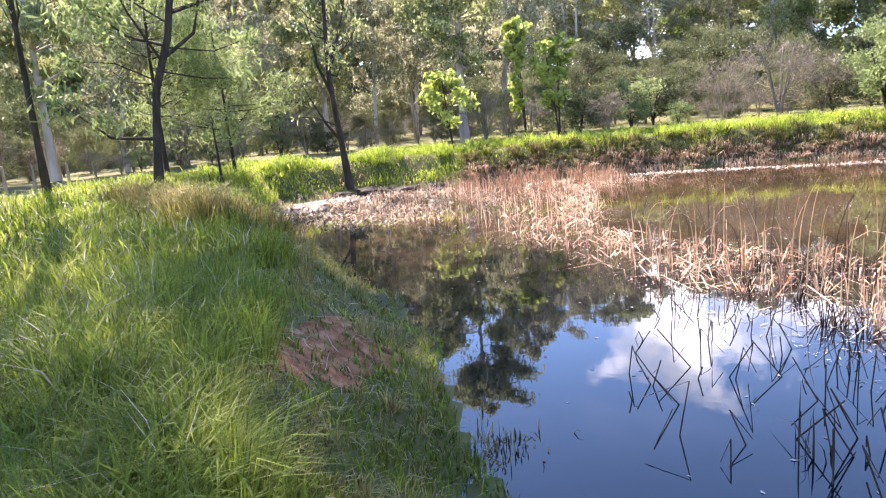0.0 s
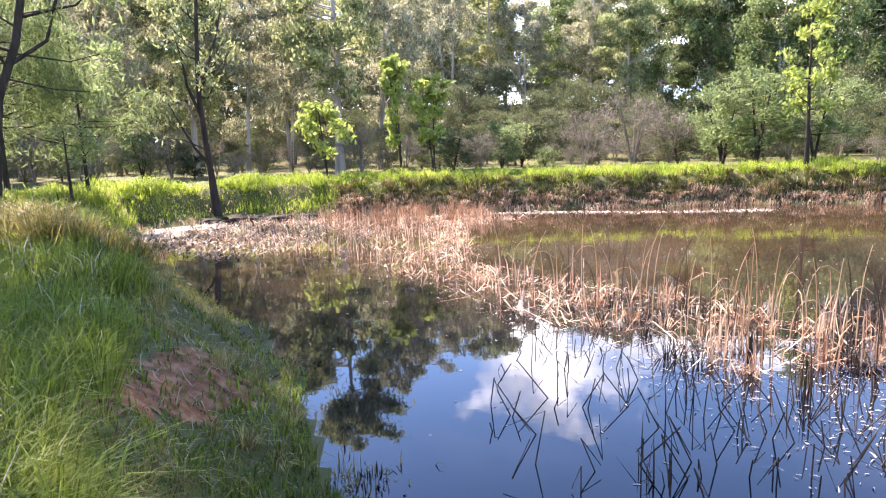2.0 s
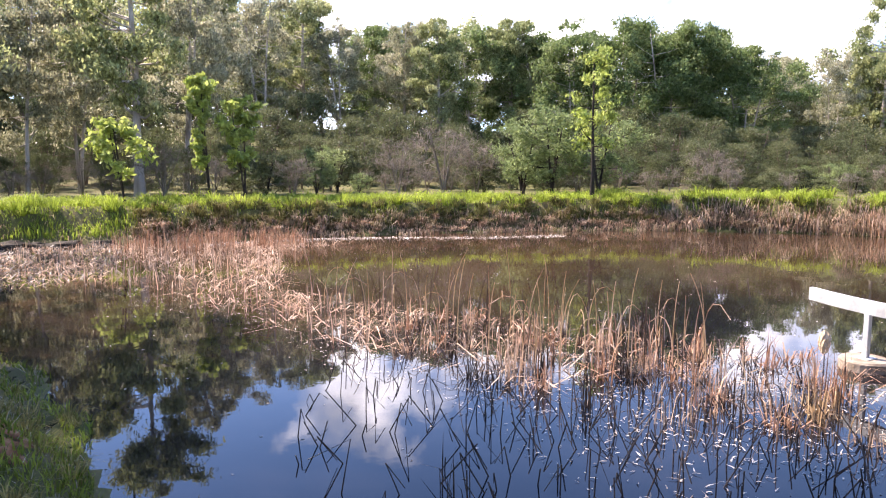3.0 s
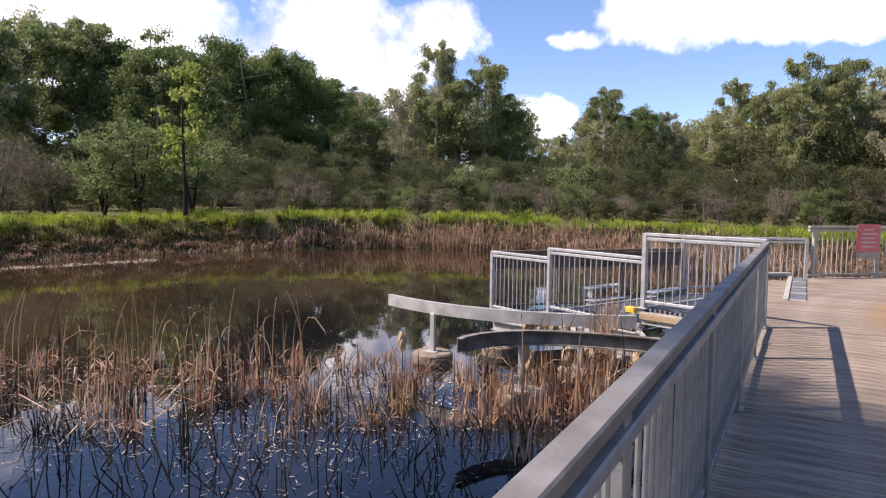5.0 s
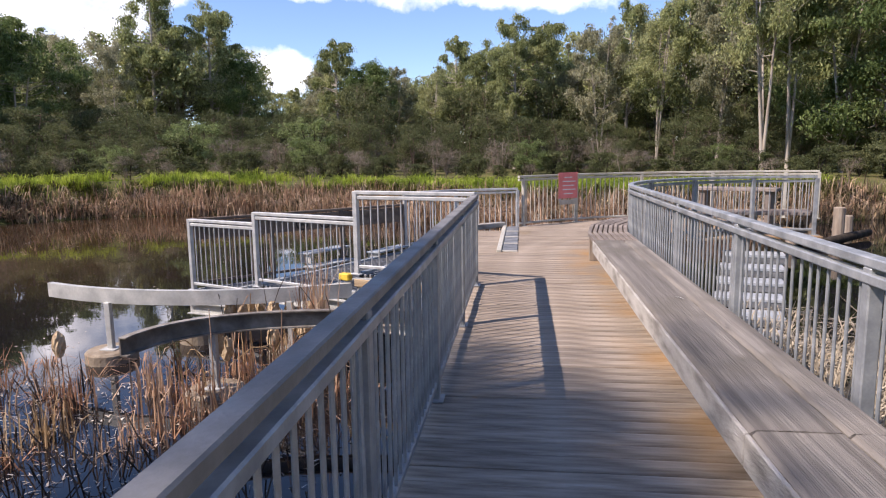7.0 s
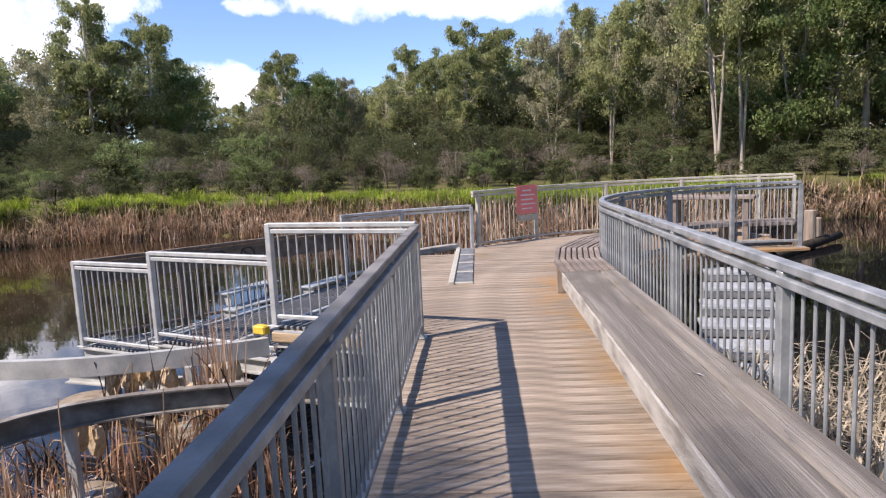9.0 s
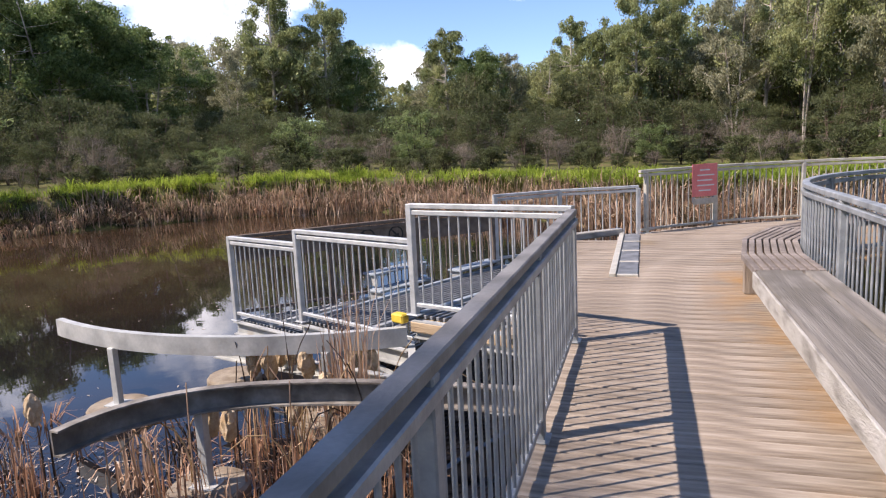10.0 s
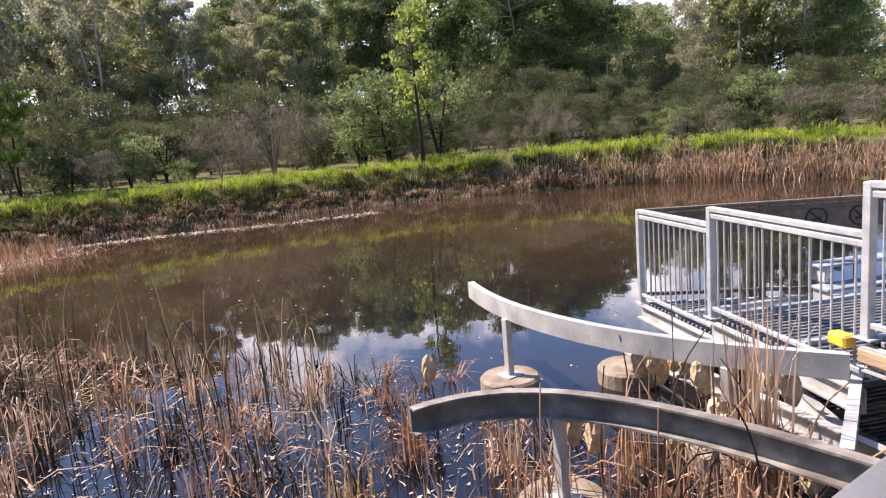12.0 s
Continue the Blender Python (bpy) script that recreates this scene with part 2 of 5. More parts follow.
M_CONCRETE = material("stained_concrete", [(0.12, 0.09, 0.06), (0.23, 0.185, 0.135), (0.33, 0.285, 0.22)], scale=5, rough=0.95, bump=0.8, bump_scale=35)
M_BLACK = material("black_paint", [(0.012, 0.012, 0.012), (0.02, 0.02, 0.02)], scale=8, rough=0.6, bump=0.1)
M_RED = material("faded_red_sign", [(0.70, 0.19, 0.18), (0.80, 0.25, 0.24)], scale=5, rough=0.5, bump=0.05)
M_WHITE = material("faded_white_paint", [(0.68, 0.66, 0.64), (0.78, 0.77, 0.75)], scale=8, rough=0.6, bump=0.05)
M_YELLOW = material("yellow_paint", [(0.55, 0.38, 0.03), (0.68, 0.48, 0.05)], scale=12, rough=0.6, bump=0.3)
M_TIMBER = material("pale_sawn_timber", [(0.28, 0.20, 0.12), (0.40, 0.30, 0.19), (0.50, 0.39, 0.26)], scale=5, rough=0.9, bump=0.7, bump_scale=40, stretch=(0.3, 3, 3))
# Dirty brown steel, darkened to carry the shade inside the lower channel.
M_STEEL_DIRTY_SHADE = material("stained_dark_steel", [(0.12, 0.105, 0.09), (0.21, 0.19, 0.165), (0.34, 0.32, 0.29)], scale=6, rough=0.75, metal=0.2, bump=0.5, bump_scale=40)
M_POST = material("weathered_post_timber", [(0.18, 0.14, 0.11), (0.28, 0.23, 0.18), (0.36, 0.31, 0.25)], scale=5, rough=0.9, bump=0.8, bump_scale=30, stretch=(2, 2, 0.3))
M_MUD = material("wet_mud", [(0.045, 0.032, 0.024), (0.09, 0.065, 0.05), (0.17, 0.13, 0.10)], scale=2.5, rough=0.6, bump=1.0, bump_scale=20, coords="World")
M_PALE_TREAD = material("pale_grey_tread", [(0.28, 0.31, 0.34), (0.36, 0.39, 0.42), (0.45, 0.48, 0.50)], scale=5, rough=0.6, metal=0.15, bump=0.2, bump_scale=40)
M_REED_RED = leaf_material("reddish_reed", (0.20, 0.10, 0.06), (0.36, 0.20, 0.12), (0.50, 0.33, 0.21), 0.25, 0.7, 0.45, 1.5)
M_STEEL_LIGHT = material("light_galvanised_steel", [(0.35, 0.37, 0.38), (0.46, 0.48, 0.49), (0.57, 0.58, 0.58)], scale=7, rough=0.45, metal=0.3, bump=0.12, bump_scale=60, per_piece=0.05)
M_DEAD = leaf_material("dead_bank_blades", (0.14, 0.105, 0.06), (0.25, 0.20, 0.12), (0.42, 0.35, 0.24), 0.25, 0.8, 0.5, 1.6)
M_LITTER = leaf_material("floating_flecks", (0.26, 0.20, 0.15), (0.40, 0.34, 0.28), (0.60, 0.55, 0.48), 0.0, 0.8, 0.5, 2.0)


def bench_side_stain(m):
    """Rusty ochre stain on the planks along the foot of the bench."""
    nt = m.node_tree
    N, L = nt.nodes.new, nt.links.new
    bsdf = nt.nodes["Principled BSDF"]
    was = bsdf.inputs["Base Color"].links[0].from_socket
    tc, xyz, ramp = N("ShaderNodeTexCoord"), N("ShaderNodeSeparateXYZ"), N("ShaderNodeValToRGB")
    L(tc.outputs["Object"], xyz.inputs[0])
    L(xyz.outputs["Y"], ramp.inputs[0])
    shift = N("ShaderNodeMath")
    shift.operation, shift.inputs[1].default_value = "ADD", 1.0
    L(xyz.outputs["Y"], shift.inputs[0])
    L(shift.outputs[0], ramp.inputs[0])
    els = ramp.color_ramp.elements
    els.new(0.5)
    for e, p, c in zip(els, (0.4, 0.60, 0.85), (0.8, 0.5, 0.0)):
        e.position, e.color = p, (c, c, c, 1)
    geo, no, mul, mix = N("ShaderNodeNewGeometry"), N("ShaderNodeTexNoise"), N("ShaderNodeMath"), N("ShaderNodeMix")
    no.inputs["Scale"].default_value, no.inputs["Detail"].default_value = 1.6, 6
    L(geo.outputs["Position"], no.inputs["Vector"])
    patch = N("ShaderNodeMapRange")
    patch.inputs["From Min"].default_value, patch.inputs["From Max"].default_value = 0.42, 0.68
    L(no.outputs["Fac"], patch.inputs["Value"])
    mul.operation = "MULTIPLY"
    L(ramp.outputs[0], mul.inputs[0])
    L(patch.outputs[0], mul.inputs[1])
    mix.data_type = "RGBA"
    L(mul.outputs[0], mix.inputs["Factor"])
    L(was, mix.inputs["A"])
    mix.inputs["B"].default_value = (0.34, 0.19, 0.065, 1)
    L(mix.outputs["Result"], bsdf.inputs["Base Color"])


bench_side_stain(M_PLANK)


def water_material():
    m = bpy.data.materials.new("murky_water")
    m.use_nodes = True
    nt = m.node_tree
    N, L = nt.nodes.new, nt.links.new
    b = nt.nodes["Principled BSDF"]
    geo = N("ShaderNodeNewGeometry")
    no = N("ShaderNodeTexNoise")
    no.inputs["Scale"].default_value, no.inputs["Detail"].default_value = 0.25, 4
    L(geo.outputs["Position"], no.inputs["Vector"])
    # darker water by the boardwalk, browner water out in the pond
    xyz, browning, add = N("ShaderNodeSeparateXYZ"), N("ShaderNodeMapRange"), N("ShaderNodeMath")
    L(geo.outputs["Position"], xyz.inputs[0])
    L(xyz.outputs["Y"], browning.inputs["Value"])
    browning.inputs["From Min"].default_value, browning.inputs["From Max"].default_value = 7.0, 15.0
    browning.inputs["To Min"].default_value, browning.inputs["To Max"].default_value = -0.35, 0.25
    add.operation = "ADD"
    L(no.outputs["Fac"], add.inputs[0])
    L(browning.outputs[0], add.inputs[1])
    ramp = N("ShaderNodeValToRGB")
    ramp.color_ramp.elements[0].position, ramp.color_ramp.elements[1].position = 0.2, 0.8
    ramp.color_ramp.elements[0].color = (0.008, 0.008, 0.010, 1)
    ramp.color_ramp.elements[1].color = (0.046, 0.029, 0.017, 1)
    L(add.outputs[0], ramp.inputs[0])
    L(ramp.outputs[0], b.inputs["Base Color"])
    b.inputs["Roughness"].default_value, b.inputs["IOR"].default_value = 0.02, 1.45
    rip = N("ShaderNodeTexNoise")
    rip.inputs["Scale"].default_value, rip.inputs["Detail"].default_value = 2.2, 3
    L(geo.outputs["Position"], rip.inputs["Vector"])
    bump = N("ShaderNodeBump")
    bump.inputs["Strength"].default_value, bump.inputs["Distance"].default_value = 0.10, 0.012
    L(rip.outputs["Fac"], bump.inputs["Height"])
    L(bump.outputs[0], b.inputs["Normal"])
    return m


M_WATER = water_material()

# ---- mesh helpers ----
rng = np.random.default_rng(7)
WATER = -1.0
DECK = Matrix(((0.98807, -0.15402, 0, 9.0), (0.15402, 0.98807, 0, 1.29), (0, 0, 1, 0), (0, 0, 0, 1)))   # u along the boardwalk, v to its pond side


def mesh_object(name, verts, faces, mat, parent=None, label="", smooth=False):
    me = bpy.data.meshes.new(name)
    me.from_pydata(np.asarray(verts).tolist(), [], [tuple(int(i) for i in f) for f in faces])
    me.materials.append(mat)
    if smooth:
        me.polygons.foreach_set("use_smooth", [True] * len(me.polygons))
    ob = new(name, me)
    if parent:
        ob.parent = parent
    if label:
        ob["label"] = label
    return ob


def part(name, bm, mat, parent, label=""):
    """One bmesh as one mesh object under a thing or under a part."""
    me = bpy.data.meshes.new(name)
    bm.to_mesh(me)
    bm.free()
    me.materials.append(mat)
    ob = new(name, me)
    ob.parent = parent
    if label:
        ob["label"] = label
    return ob


def again(ob, m, parent=None):
    """Another object on the same mesh."""
    o = new(ob.name.split(".")[0], ob.data)
    o.parent = parent or ob.parent
    o.matrix_basis = m
    return o


def thing(name, m, label, category, group="", kind=""):
    return_ob = new(name)
    return_ob.empty_display_size = 0.1
    return_ob.matrix_basis = m
    return tagged(return_ob, label, category, group, kind)


def box(bm, cx, cy, cz, sx, sy, sz, turn=0.0, bevel=0.0):
    m = pose(cx, cy, cz, 0, 0, turn) @ Matrix.Diagonal((sx, sy, sz, 1))
    made = bmesh.ops.create_cube(bm, size=1, matrix=m)
    if bevel:
        edges = list({e for v in made["verts"] for e in v.link_edges})
        bmesh.ops.bevel(bm, geom=edges, offset=bevel, segments=1, affect="EDGES")
    return bm


def box_bm(*args, **kw):
    return box(bmesh.new(), *args, **kw)


def tube(path, radii, sides=7):
    """Verts and quads of a tapered tube along a path."""
    path = np.asarray(path, float)
    n = len(path)
    tang = np.gradient(path, axis=0)
    tang /= np.linalg.norm(tang, axis=1)[:, None] + 1e-9
    ref = np.where(np.abs(tang[:, 2:3]) > 0.9, np.array([[1.0, 0, 0]]), np.array([[0, 0, 1.0]]))
    a = np.cross(tang, ref)
    a /= np.linalg.norm(a, axis=1)[:, None] + 1e-9
    b = np.cross(tang, a)
    ang = np.linspace(0, 2 * np.pi, sides, endpoint=False)
    ring = a[:, None] * np.cos(ang)[None, :, None] + b[:, None] * np.sin(ang)[None, :, None]
    v = (path[:, None] + ring * np.asarray(radii)[:, None, None]).reshape(-1, 3)
    f = [(i * sides + j, i * sides + (j + 1) % sides, (i + 1) * sides + (j + 1) % sides, (i + 1) * sides + j)
         for i in range(n - 1) for j in range(sides)]
    f.append(tuple(range((n - 1) * sides, n * sides)))
    return v, f


def merge(pieces):
    vs, fs, k = [], [], 0
    for v, f in pieces:
        vs.append(np.asarray(v))
        fs += [tuple(i + k for i in q) for q in f]
        k += len(v)
    return np.concatenate(vs), fs


def sweep(path, profile):
    """Verts and faces of a closed (side, height) profile carried along a level path."""
    path = np.asarray(path, float)
    tang = np.gradient(path, axis=0)
    tang[:, 2] = 0
    tang /= np.linalg.norm(tang, axis=1)[:, None]
    side = np.stack([-tang[:, 1], tang[:, 0], np.zeros(len(path))], 1)
    k = len(profile)
    v = np.concatenate([[p + s * a + np.array([0, 0, h]) for a, h in profile] for p, s in zip(path, side)])
    f = [(i * k + j, i * k + (j + 1) % k, (i + 1) * k + (j + 1) % k, (i + 1) * k + j) for i in range(len(path) - 1) for j in range(k)]
    f += [tuple(range(k))[::-1], tuple(range((len(path) - 1) * k, len(path) * k))]
    return v, f


def rect(w, h, z=0.0, c=0.006):
    """A rectangular section with eased corners, its top at z."""
    a, b = w / 2, z - h
    return [(-a + c, b), (a - c, b), (a, b + c), (a, z - c), (a - c, z), (-a + c, z), (-a, z - c), (-a, b + c)]


def fan_blades(P, H, width, lean, droop=0.25, heading=None):
    """Grass blades and reeds: a quad and a tip on each foot point."""
    n = len(P)
    az = rng.uniform(0, 2 * np.pi, n) if heading is None else heading
    d = np.stack([np.cos(az), np.sin(az), np.zeros(n)], 1)
    s = np.stack([-np.sin(az), np.cos(az), np.zeros(n)], 1)
    tw = rng.uniform(-0.6, 0.6, n)[:, None]
    s = s * np.cos(tw) + d * np.sin(tw)
    mid = P + d * (lean * H * 0.35)[:, None]
    mid[:, 2] += H * 0.6
    tip = P + d * (lean * H)[:, None]
    tip[:, 2] += H * (1 - droop * lean)
    w = width[:, None] * 0.5
    v = np.stack([P - s * w, P + s * w, mid + s * w * 0.8, mid - s * w * 0.8, tip], 1).reshape(-1, 3)
    k = np.arange(n) * 5
    q = np.stack([k, k + 1, k + 2, k + 3], 1)
    t = np.stack([k + 3, k + 2, k + 4], 1)
    return v, [tuple(a) for a in q.tolist()] + [tuple(a) for a in t.tolist()]


def tussocks(C, n, h, spread, width, lean=(0.25, 1.1), droop=0.45):
    """Clumps of blades that fan outwards from each foot point; h is one height for each clump."""
    m = len(C)
    az = rng.uniform(0, 2 * np.pi, (m, n))
    out = rng.uniform(0, 1, (m, n)) ** 0.7
    P = np.repeat(C[:, None], n, 1)
    P[:, :, 0] += np.cos(az) * out * spread
    P[:, :, 1] += np.sin(az) * out * spread
    lo, hi = lean
    L = lo + (hi - lo) * out * rng.uniform(0.5, 1.2, (m, n))
    H = h[:, None] * rng.uniform(0.55, 1.2, (m, n))
    return fan_blades(P.reshape(-1, 3), H.ravel(), width * rng.uniform(0.6, 1.3, m * n), L.ravel(), droop, (az + rng.normal(0, 0.5, (m, n))).ravel())


def stuff(name, v, f, mat, label, category):
    return tagged(mesh_object(name, v, f, mat), label, category, kind="stuff")


# ---- pond and ground ----
POND = np.array([(-0.33, 3.77), (-0.75, 5.4), (-2.2, 8.97), (-3.57, 11.1), (-6, 15.5), (-8.8, 20.5), (-9.2, 23.2), (-7.5, 25.5), (-3.4, 26.3),
                 (2.4, 26.2), (8.4, 26.6), (14, 26.2), (20, 24.6), (25, 20.5), (27.5, 14.5), (26, 8), (22.5, 3.5), (21.5, 0), (25, -4.5),
                 (29, -9.5), (26, -14), (14, -17), (4, -13), (1.2, -6), (0.6, -1), (0.3, 2)])


def inside(poly, x, y):
    hit = np.zeros(x.shape, bool)
    for (ax, ay), (bx, by) in zip(poly, np.roll(poly, -1, 0)):
        cross = (ay > y) != (by > y)
        hit ^= cross & (x < (bx - ax) * (y - ay) / (by - ay + 1e-12) + ax)
    return hit


def shore(x, y):
    """Distance to the pond's edge, negative inside it."""
    best = np.full(x.shape, 1e9)
    for (ax, ay), (bx, by) in zip(POND, np.roll(POND, -1, 0)):
        dx, dy = bx - ax, by - ay
        t = np.clip(((x - ax) * dx + (y - ay) * dy) / (dx * dx + dy * dy), 0, 1)
        best = np.minimum(best, np.hypot(x - ax - t * dx, y - ay - t * dy))
    best = best + 0.22 * np.sin(x * 1.7 + np.sin(y * 1.3)) * np.cos(y * 1.9 + x * 0.4)
    return np.where(inside(POND, x, y), -best, best)


def smooth01(t):
    t = np.clip(t, 0, 1)
    return t * t * (3 - 2 * t)


def ground_z(x, y):
    x, y = np.asarray(x, float), np.asarray(y, float)
    d = shore(x, y)
    far = smooth01((y - 12) / 10)
    top = -0.02 + 0.30 * far + 0.12 * smooth01((x - 16) / 8) + 0.05 * np.sin(x * 0.9) * np.cos(y * 0.7) + 0.03 * np.sin(x * 2.3 + y * 1.9)
    hill = 7.0 * smooth01((y - 44 - 0.25 * np.abs(x)) / 60) + 3.0 * smooth01((np.hypot(x, y) - 70) / 80)
    width = 1.7 + 0.2 * far
    up = -1.0 + (top + 1.0) * smooth01(0.08 + d / width)
    down = -1.0 - 0.5 * smooth01(-d / 2.0)
    return np.where(d > 0, up, down) + hill


def build_ground():
    core_x = np.concatenate([np.arange(-26, -4.6, 0.42), np.arange(-4.6, 1.4, 0.14), np.arange(1.4, 38, 0.42)])
    core_y = np.concatenate([np.arange(-22, 1.6, 0.42), np.arange(1.6, 12, 0.14), np.arange(12, 40, 0.42)])
    grow = np.cumsum(0.42 * 1.22 ** np.arange(1, 32))
    xs = np.concatenate([(core_x[0] - grow)[::-1], core_x, core_x[-1] + grow])
    ys = np.concatenate([(core_y[0] - grow)[::-1], core_y, core_y[-1] + grow])
    X, Y = np.meshgrid(xs, ys)
    Z = ground_z(X.ravel(), Y.ravel())
    v = np.stack([X.ravel(), Y.ravel(), Z], 1)
    nx = len(xs)
    i = (np.arange(len(ys) - 1)[:, None] * nx + np.arange(nx - 1)[None]).ravel()
    f = np.stack([i, i + 1, i + nx + 1, i + nx], 1)
    tagged(mesh_object("ground", v, f.tolist(), M_GROUND, smooth=True), "grassy soil round a pond with sloping banks", "ground", kind="structure")
    w = [(p[0], p[1]) for p in ((-12, -19), (32, -19), (32, 29), (-12, 29))]
    tagged(mesh_object("water", [(*p, WATER) for p in w], [(0, 1, 2, 3)], M_WATER), "murky brown still pond water mirroring sky and trees", "water", kind="structure")


build_ground()

# ---- boardwalk: straight run, then a ring round C that turns to the right ----
CU, CV, R_IN, R_OUT = 1.75, -4.90, 2.85, 6.10
RAIL_V, BENCH_FRONT, RIGHT_V = 0.03, -1.385, -1.99


def arc(r, a0, a1, n, z=0.0):
    """Points of an arc round the ring's centre; angles in degrees from the u axis."""
    return [(CU + r * math.cos(radians(a0 + (a1 - a0) * i / (n - 1))), CV + r * math.sin(radians(a0 + (a1 - a0) * i / (n - 1))), z) for i in range(n)]


def deck_limits(u):
    hi = 0.10 if u < 0.09 else 0.62 if u < 5.2 else -0.08
    if u > 5.2:
        hi = min(hi, CV + math.sqrt(max(0.0, (R_OUT + 0.1) ** 2 - (u - CU) ** 2)))
    lo = RIGHT_V - 0.1
    if u > CU:
        lo = CV + math.sqrt((R_IN - 0.1) ** 2 - (u - CU) ** 2) if u - CU < R_IN - 0.12 else -5.6
    return lo, hi


def build_deck():
    deck = thing("boardwalk", DECK, "weathered grey-brown timber boardwalk over the pond", "boardwalk", kind="structure")
    pitch, gap = 0.155, 0.006
    u, k = -12.0, 0
    while u < CU + R_OUT - 0.2:
        lo, hi = deck_limits(u + pitch / 2)
        if hi - lo > 0.3:
            k += 1
            w = pitch - gap + rng.uniform(-0.004, 0.003)
            bm = box_bm(0, 0, 0, w, hi - lo, 0.045, bevel=0.006)
            for v in bm.verts:
                v.co.z += rng.uniform(-0.0015, 0.0015)
            p = part("plank", bm, M_PLANK, deck)
            p.matrix_basis = pose(u + pitch / 2, (lo + hi) / 2 + rng.uniform(-0.008, 0.008), -0.0225 + rng.uniform(-0.003, 0.003), rng.uniform(-0.15, 0.15), 0, rng.uniform(-0.12, 0.12))
        u += pitch
    for v in (-1.75, -0.95, -0.12):
        bm = box_bm(-5.2, v, -0.145, 13.6, 0.09, 0.19, bevel=0.005)
        part("joist", bm, M_POST, deck)
    part("bearer", box_bm(-5.2, -0.42, -0.075, 13.6, 0.56, 0.05, bevel=0.005), M_POST, deck)
    pile_mesh = None
    for pu in (-10, -7.5, -5, -2.5, 0.0, 2.6, 4.9):
        for pv in ((-1.75, -0.12) if pu < 1 else (-1.8, -0.35) if pu < 4 else (-3.2, -0.9)):
            if pile_mesh is None:
                v, f = tube([(0, 0, -1.7), (0, 0, -0.05)], [0.11, 0.10], 10)
                pile_mesh = mesh_object("pile", v, f, M_POST, deck)
                pile_mesh.matrix_basis = pose(pu, pv, 0)
            else:
                again(pile_mesh, pose(pu, pv, 0))
    # inlaid steel grating with pale cross bars beside the drop to the lower deck
    strip = thing("step_grating", DECK, "pale steel step grating set along the deck edge", "grating")
    for i in range(4):
        u0 = 2.5 + i * 0.84
        part("tread", box_bm(u0 + 0.42, -0.31, 0.012, 0.76, 0.23, 0.016, bevel=0.003), M_GRATE, strip, "grey ribbed steel tread")
        part("cross_bar", box_bm(u0, -0.31, 0.014, 0.06, 0.24, 0.022, bevel=0.003), M_RAIL_CREAM, strip, "pale cross bar")
    part("edge_angle", box_bm(4.2, -0.15, 0.02, 3.5, 0.075, 0.045, bevel=0.006), M_RAIL_CREAM, strip, "pale edge angle")
    kerb = thing("kerb_beam", DECK @ pose(5.56, 0.24, 0.055, 0, 0, -48), "pale timber kerb beam at the edge of the boardwalk landing", "kerb")
    part("beam", box_bm(0, 0, 0, 0.98, 0.13, 0.11, bevel=0.012), M_FASCIA, kerb)


build_deck()


def railing(name, label, path, mat, posts, z0=0.0, top=1.03, spacing=0.105, group="", cap=0.085, low=0.09, bar=0.009, post_w=0.065, post_up=0.0, step=0.0):
    """A run of steel railing: cap, second rail, bottom rail, square posts and round balusters along a level path in deck coordinates."""
    rail = thing(name, DECK, label, "railing", group)
    path = np.asarray([(p[0], p[1], z0) for p in path], float)
    h = top - z0
    v, f = sweep(path, rect(cap, 0.045, h))
    mesh_object("top_rail", v, f, M_STEEL_CAP if name == "boardwalk_railing" else mat, rail)
    v, f = sweep(path, [(a + step, b) for a, b in rect(cap * 0.78, 0.045, h - (0.062 + abs(step) * 0.6))])
    mesh_object("second_rail", v, f, mat, rail)
    v, f = sweep(path, rect(0.04, 0.04, low + 0.03))
    mesh_object("bottom_rail", v, f, mat, rail)
    seg = np.linalg.norm(np.diff(path, axis=0), axis=1)
    dist = np.concatenate([[0], np.cumsum(seg)])

    def at(s):
        return [float(np.interp(s, dist, path[:, i])) for i in range(2)]
    first = None
    n = int(dist[-1] / spacing)
    post_s = [dist[-1] * q if q <= 1 else q for q in posts]
    for i in range(1, n):
        s = i * dist[-1] / n
        if min([abs(s - q) for q in post_s] + [9]) < 0.05:
            continue
        x, y = at(s)
        if first is None:
            bv, bf = tube([(0, step * 0.5, low + 0.01), (0, step * 0.5, h - 0.095 - abs(step) * 0.6)], [bar, bar], 8)
            first = mesh_object("baluster", bv, bf, mat, rail)
            first.matrix_basis = pose(x, y, z0)
        else:
            again(first, pose(x, y, z0, rng.uniform(-0.25, 0.25), rng.uniform(-0.25, 0.25)))
    first = None
    for s in post_s:
        x, y = at(s)
        x2, y2 = at(min(s + 0.05, dist[-1]))
        x1, y1 = at(max(s - 0.05, 0))
        turn = math.degrees(math.atan2(y2 - y1, x2 - x1))
        hp = h - 0.046 + post_up
        bm = bmesh.new()
        box(bm, 0, 0, hp / 2, post_w, post_w, hp, bevel=0.006)
        box(bm, 0, 0, 0.006, post_w + 0.07, post_w + 0.05, 0.012, bevel=0.003)
        p = part("post", bm, mat, rail)
        p.matrix_basis = pose(x, y, z0, 0, 0, turn)
    return rail


def line(a, b, n=2):
    return [(a[0] + (b[0] - a[0]) * i / (n - 1), a[1] + (b[1] - a[1]) * i / (n - 1), 0) for i in range(n)]


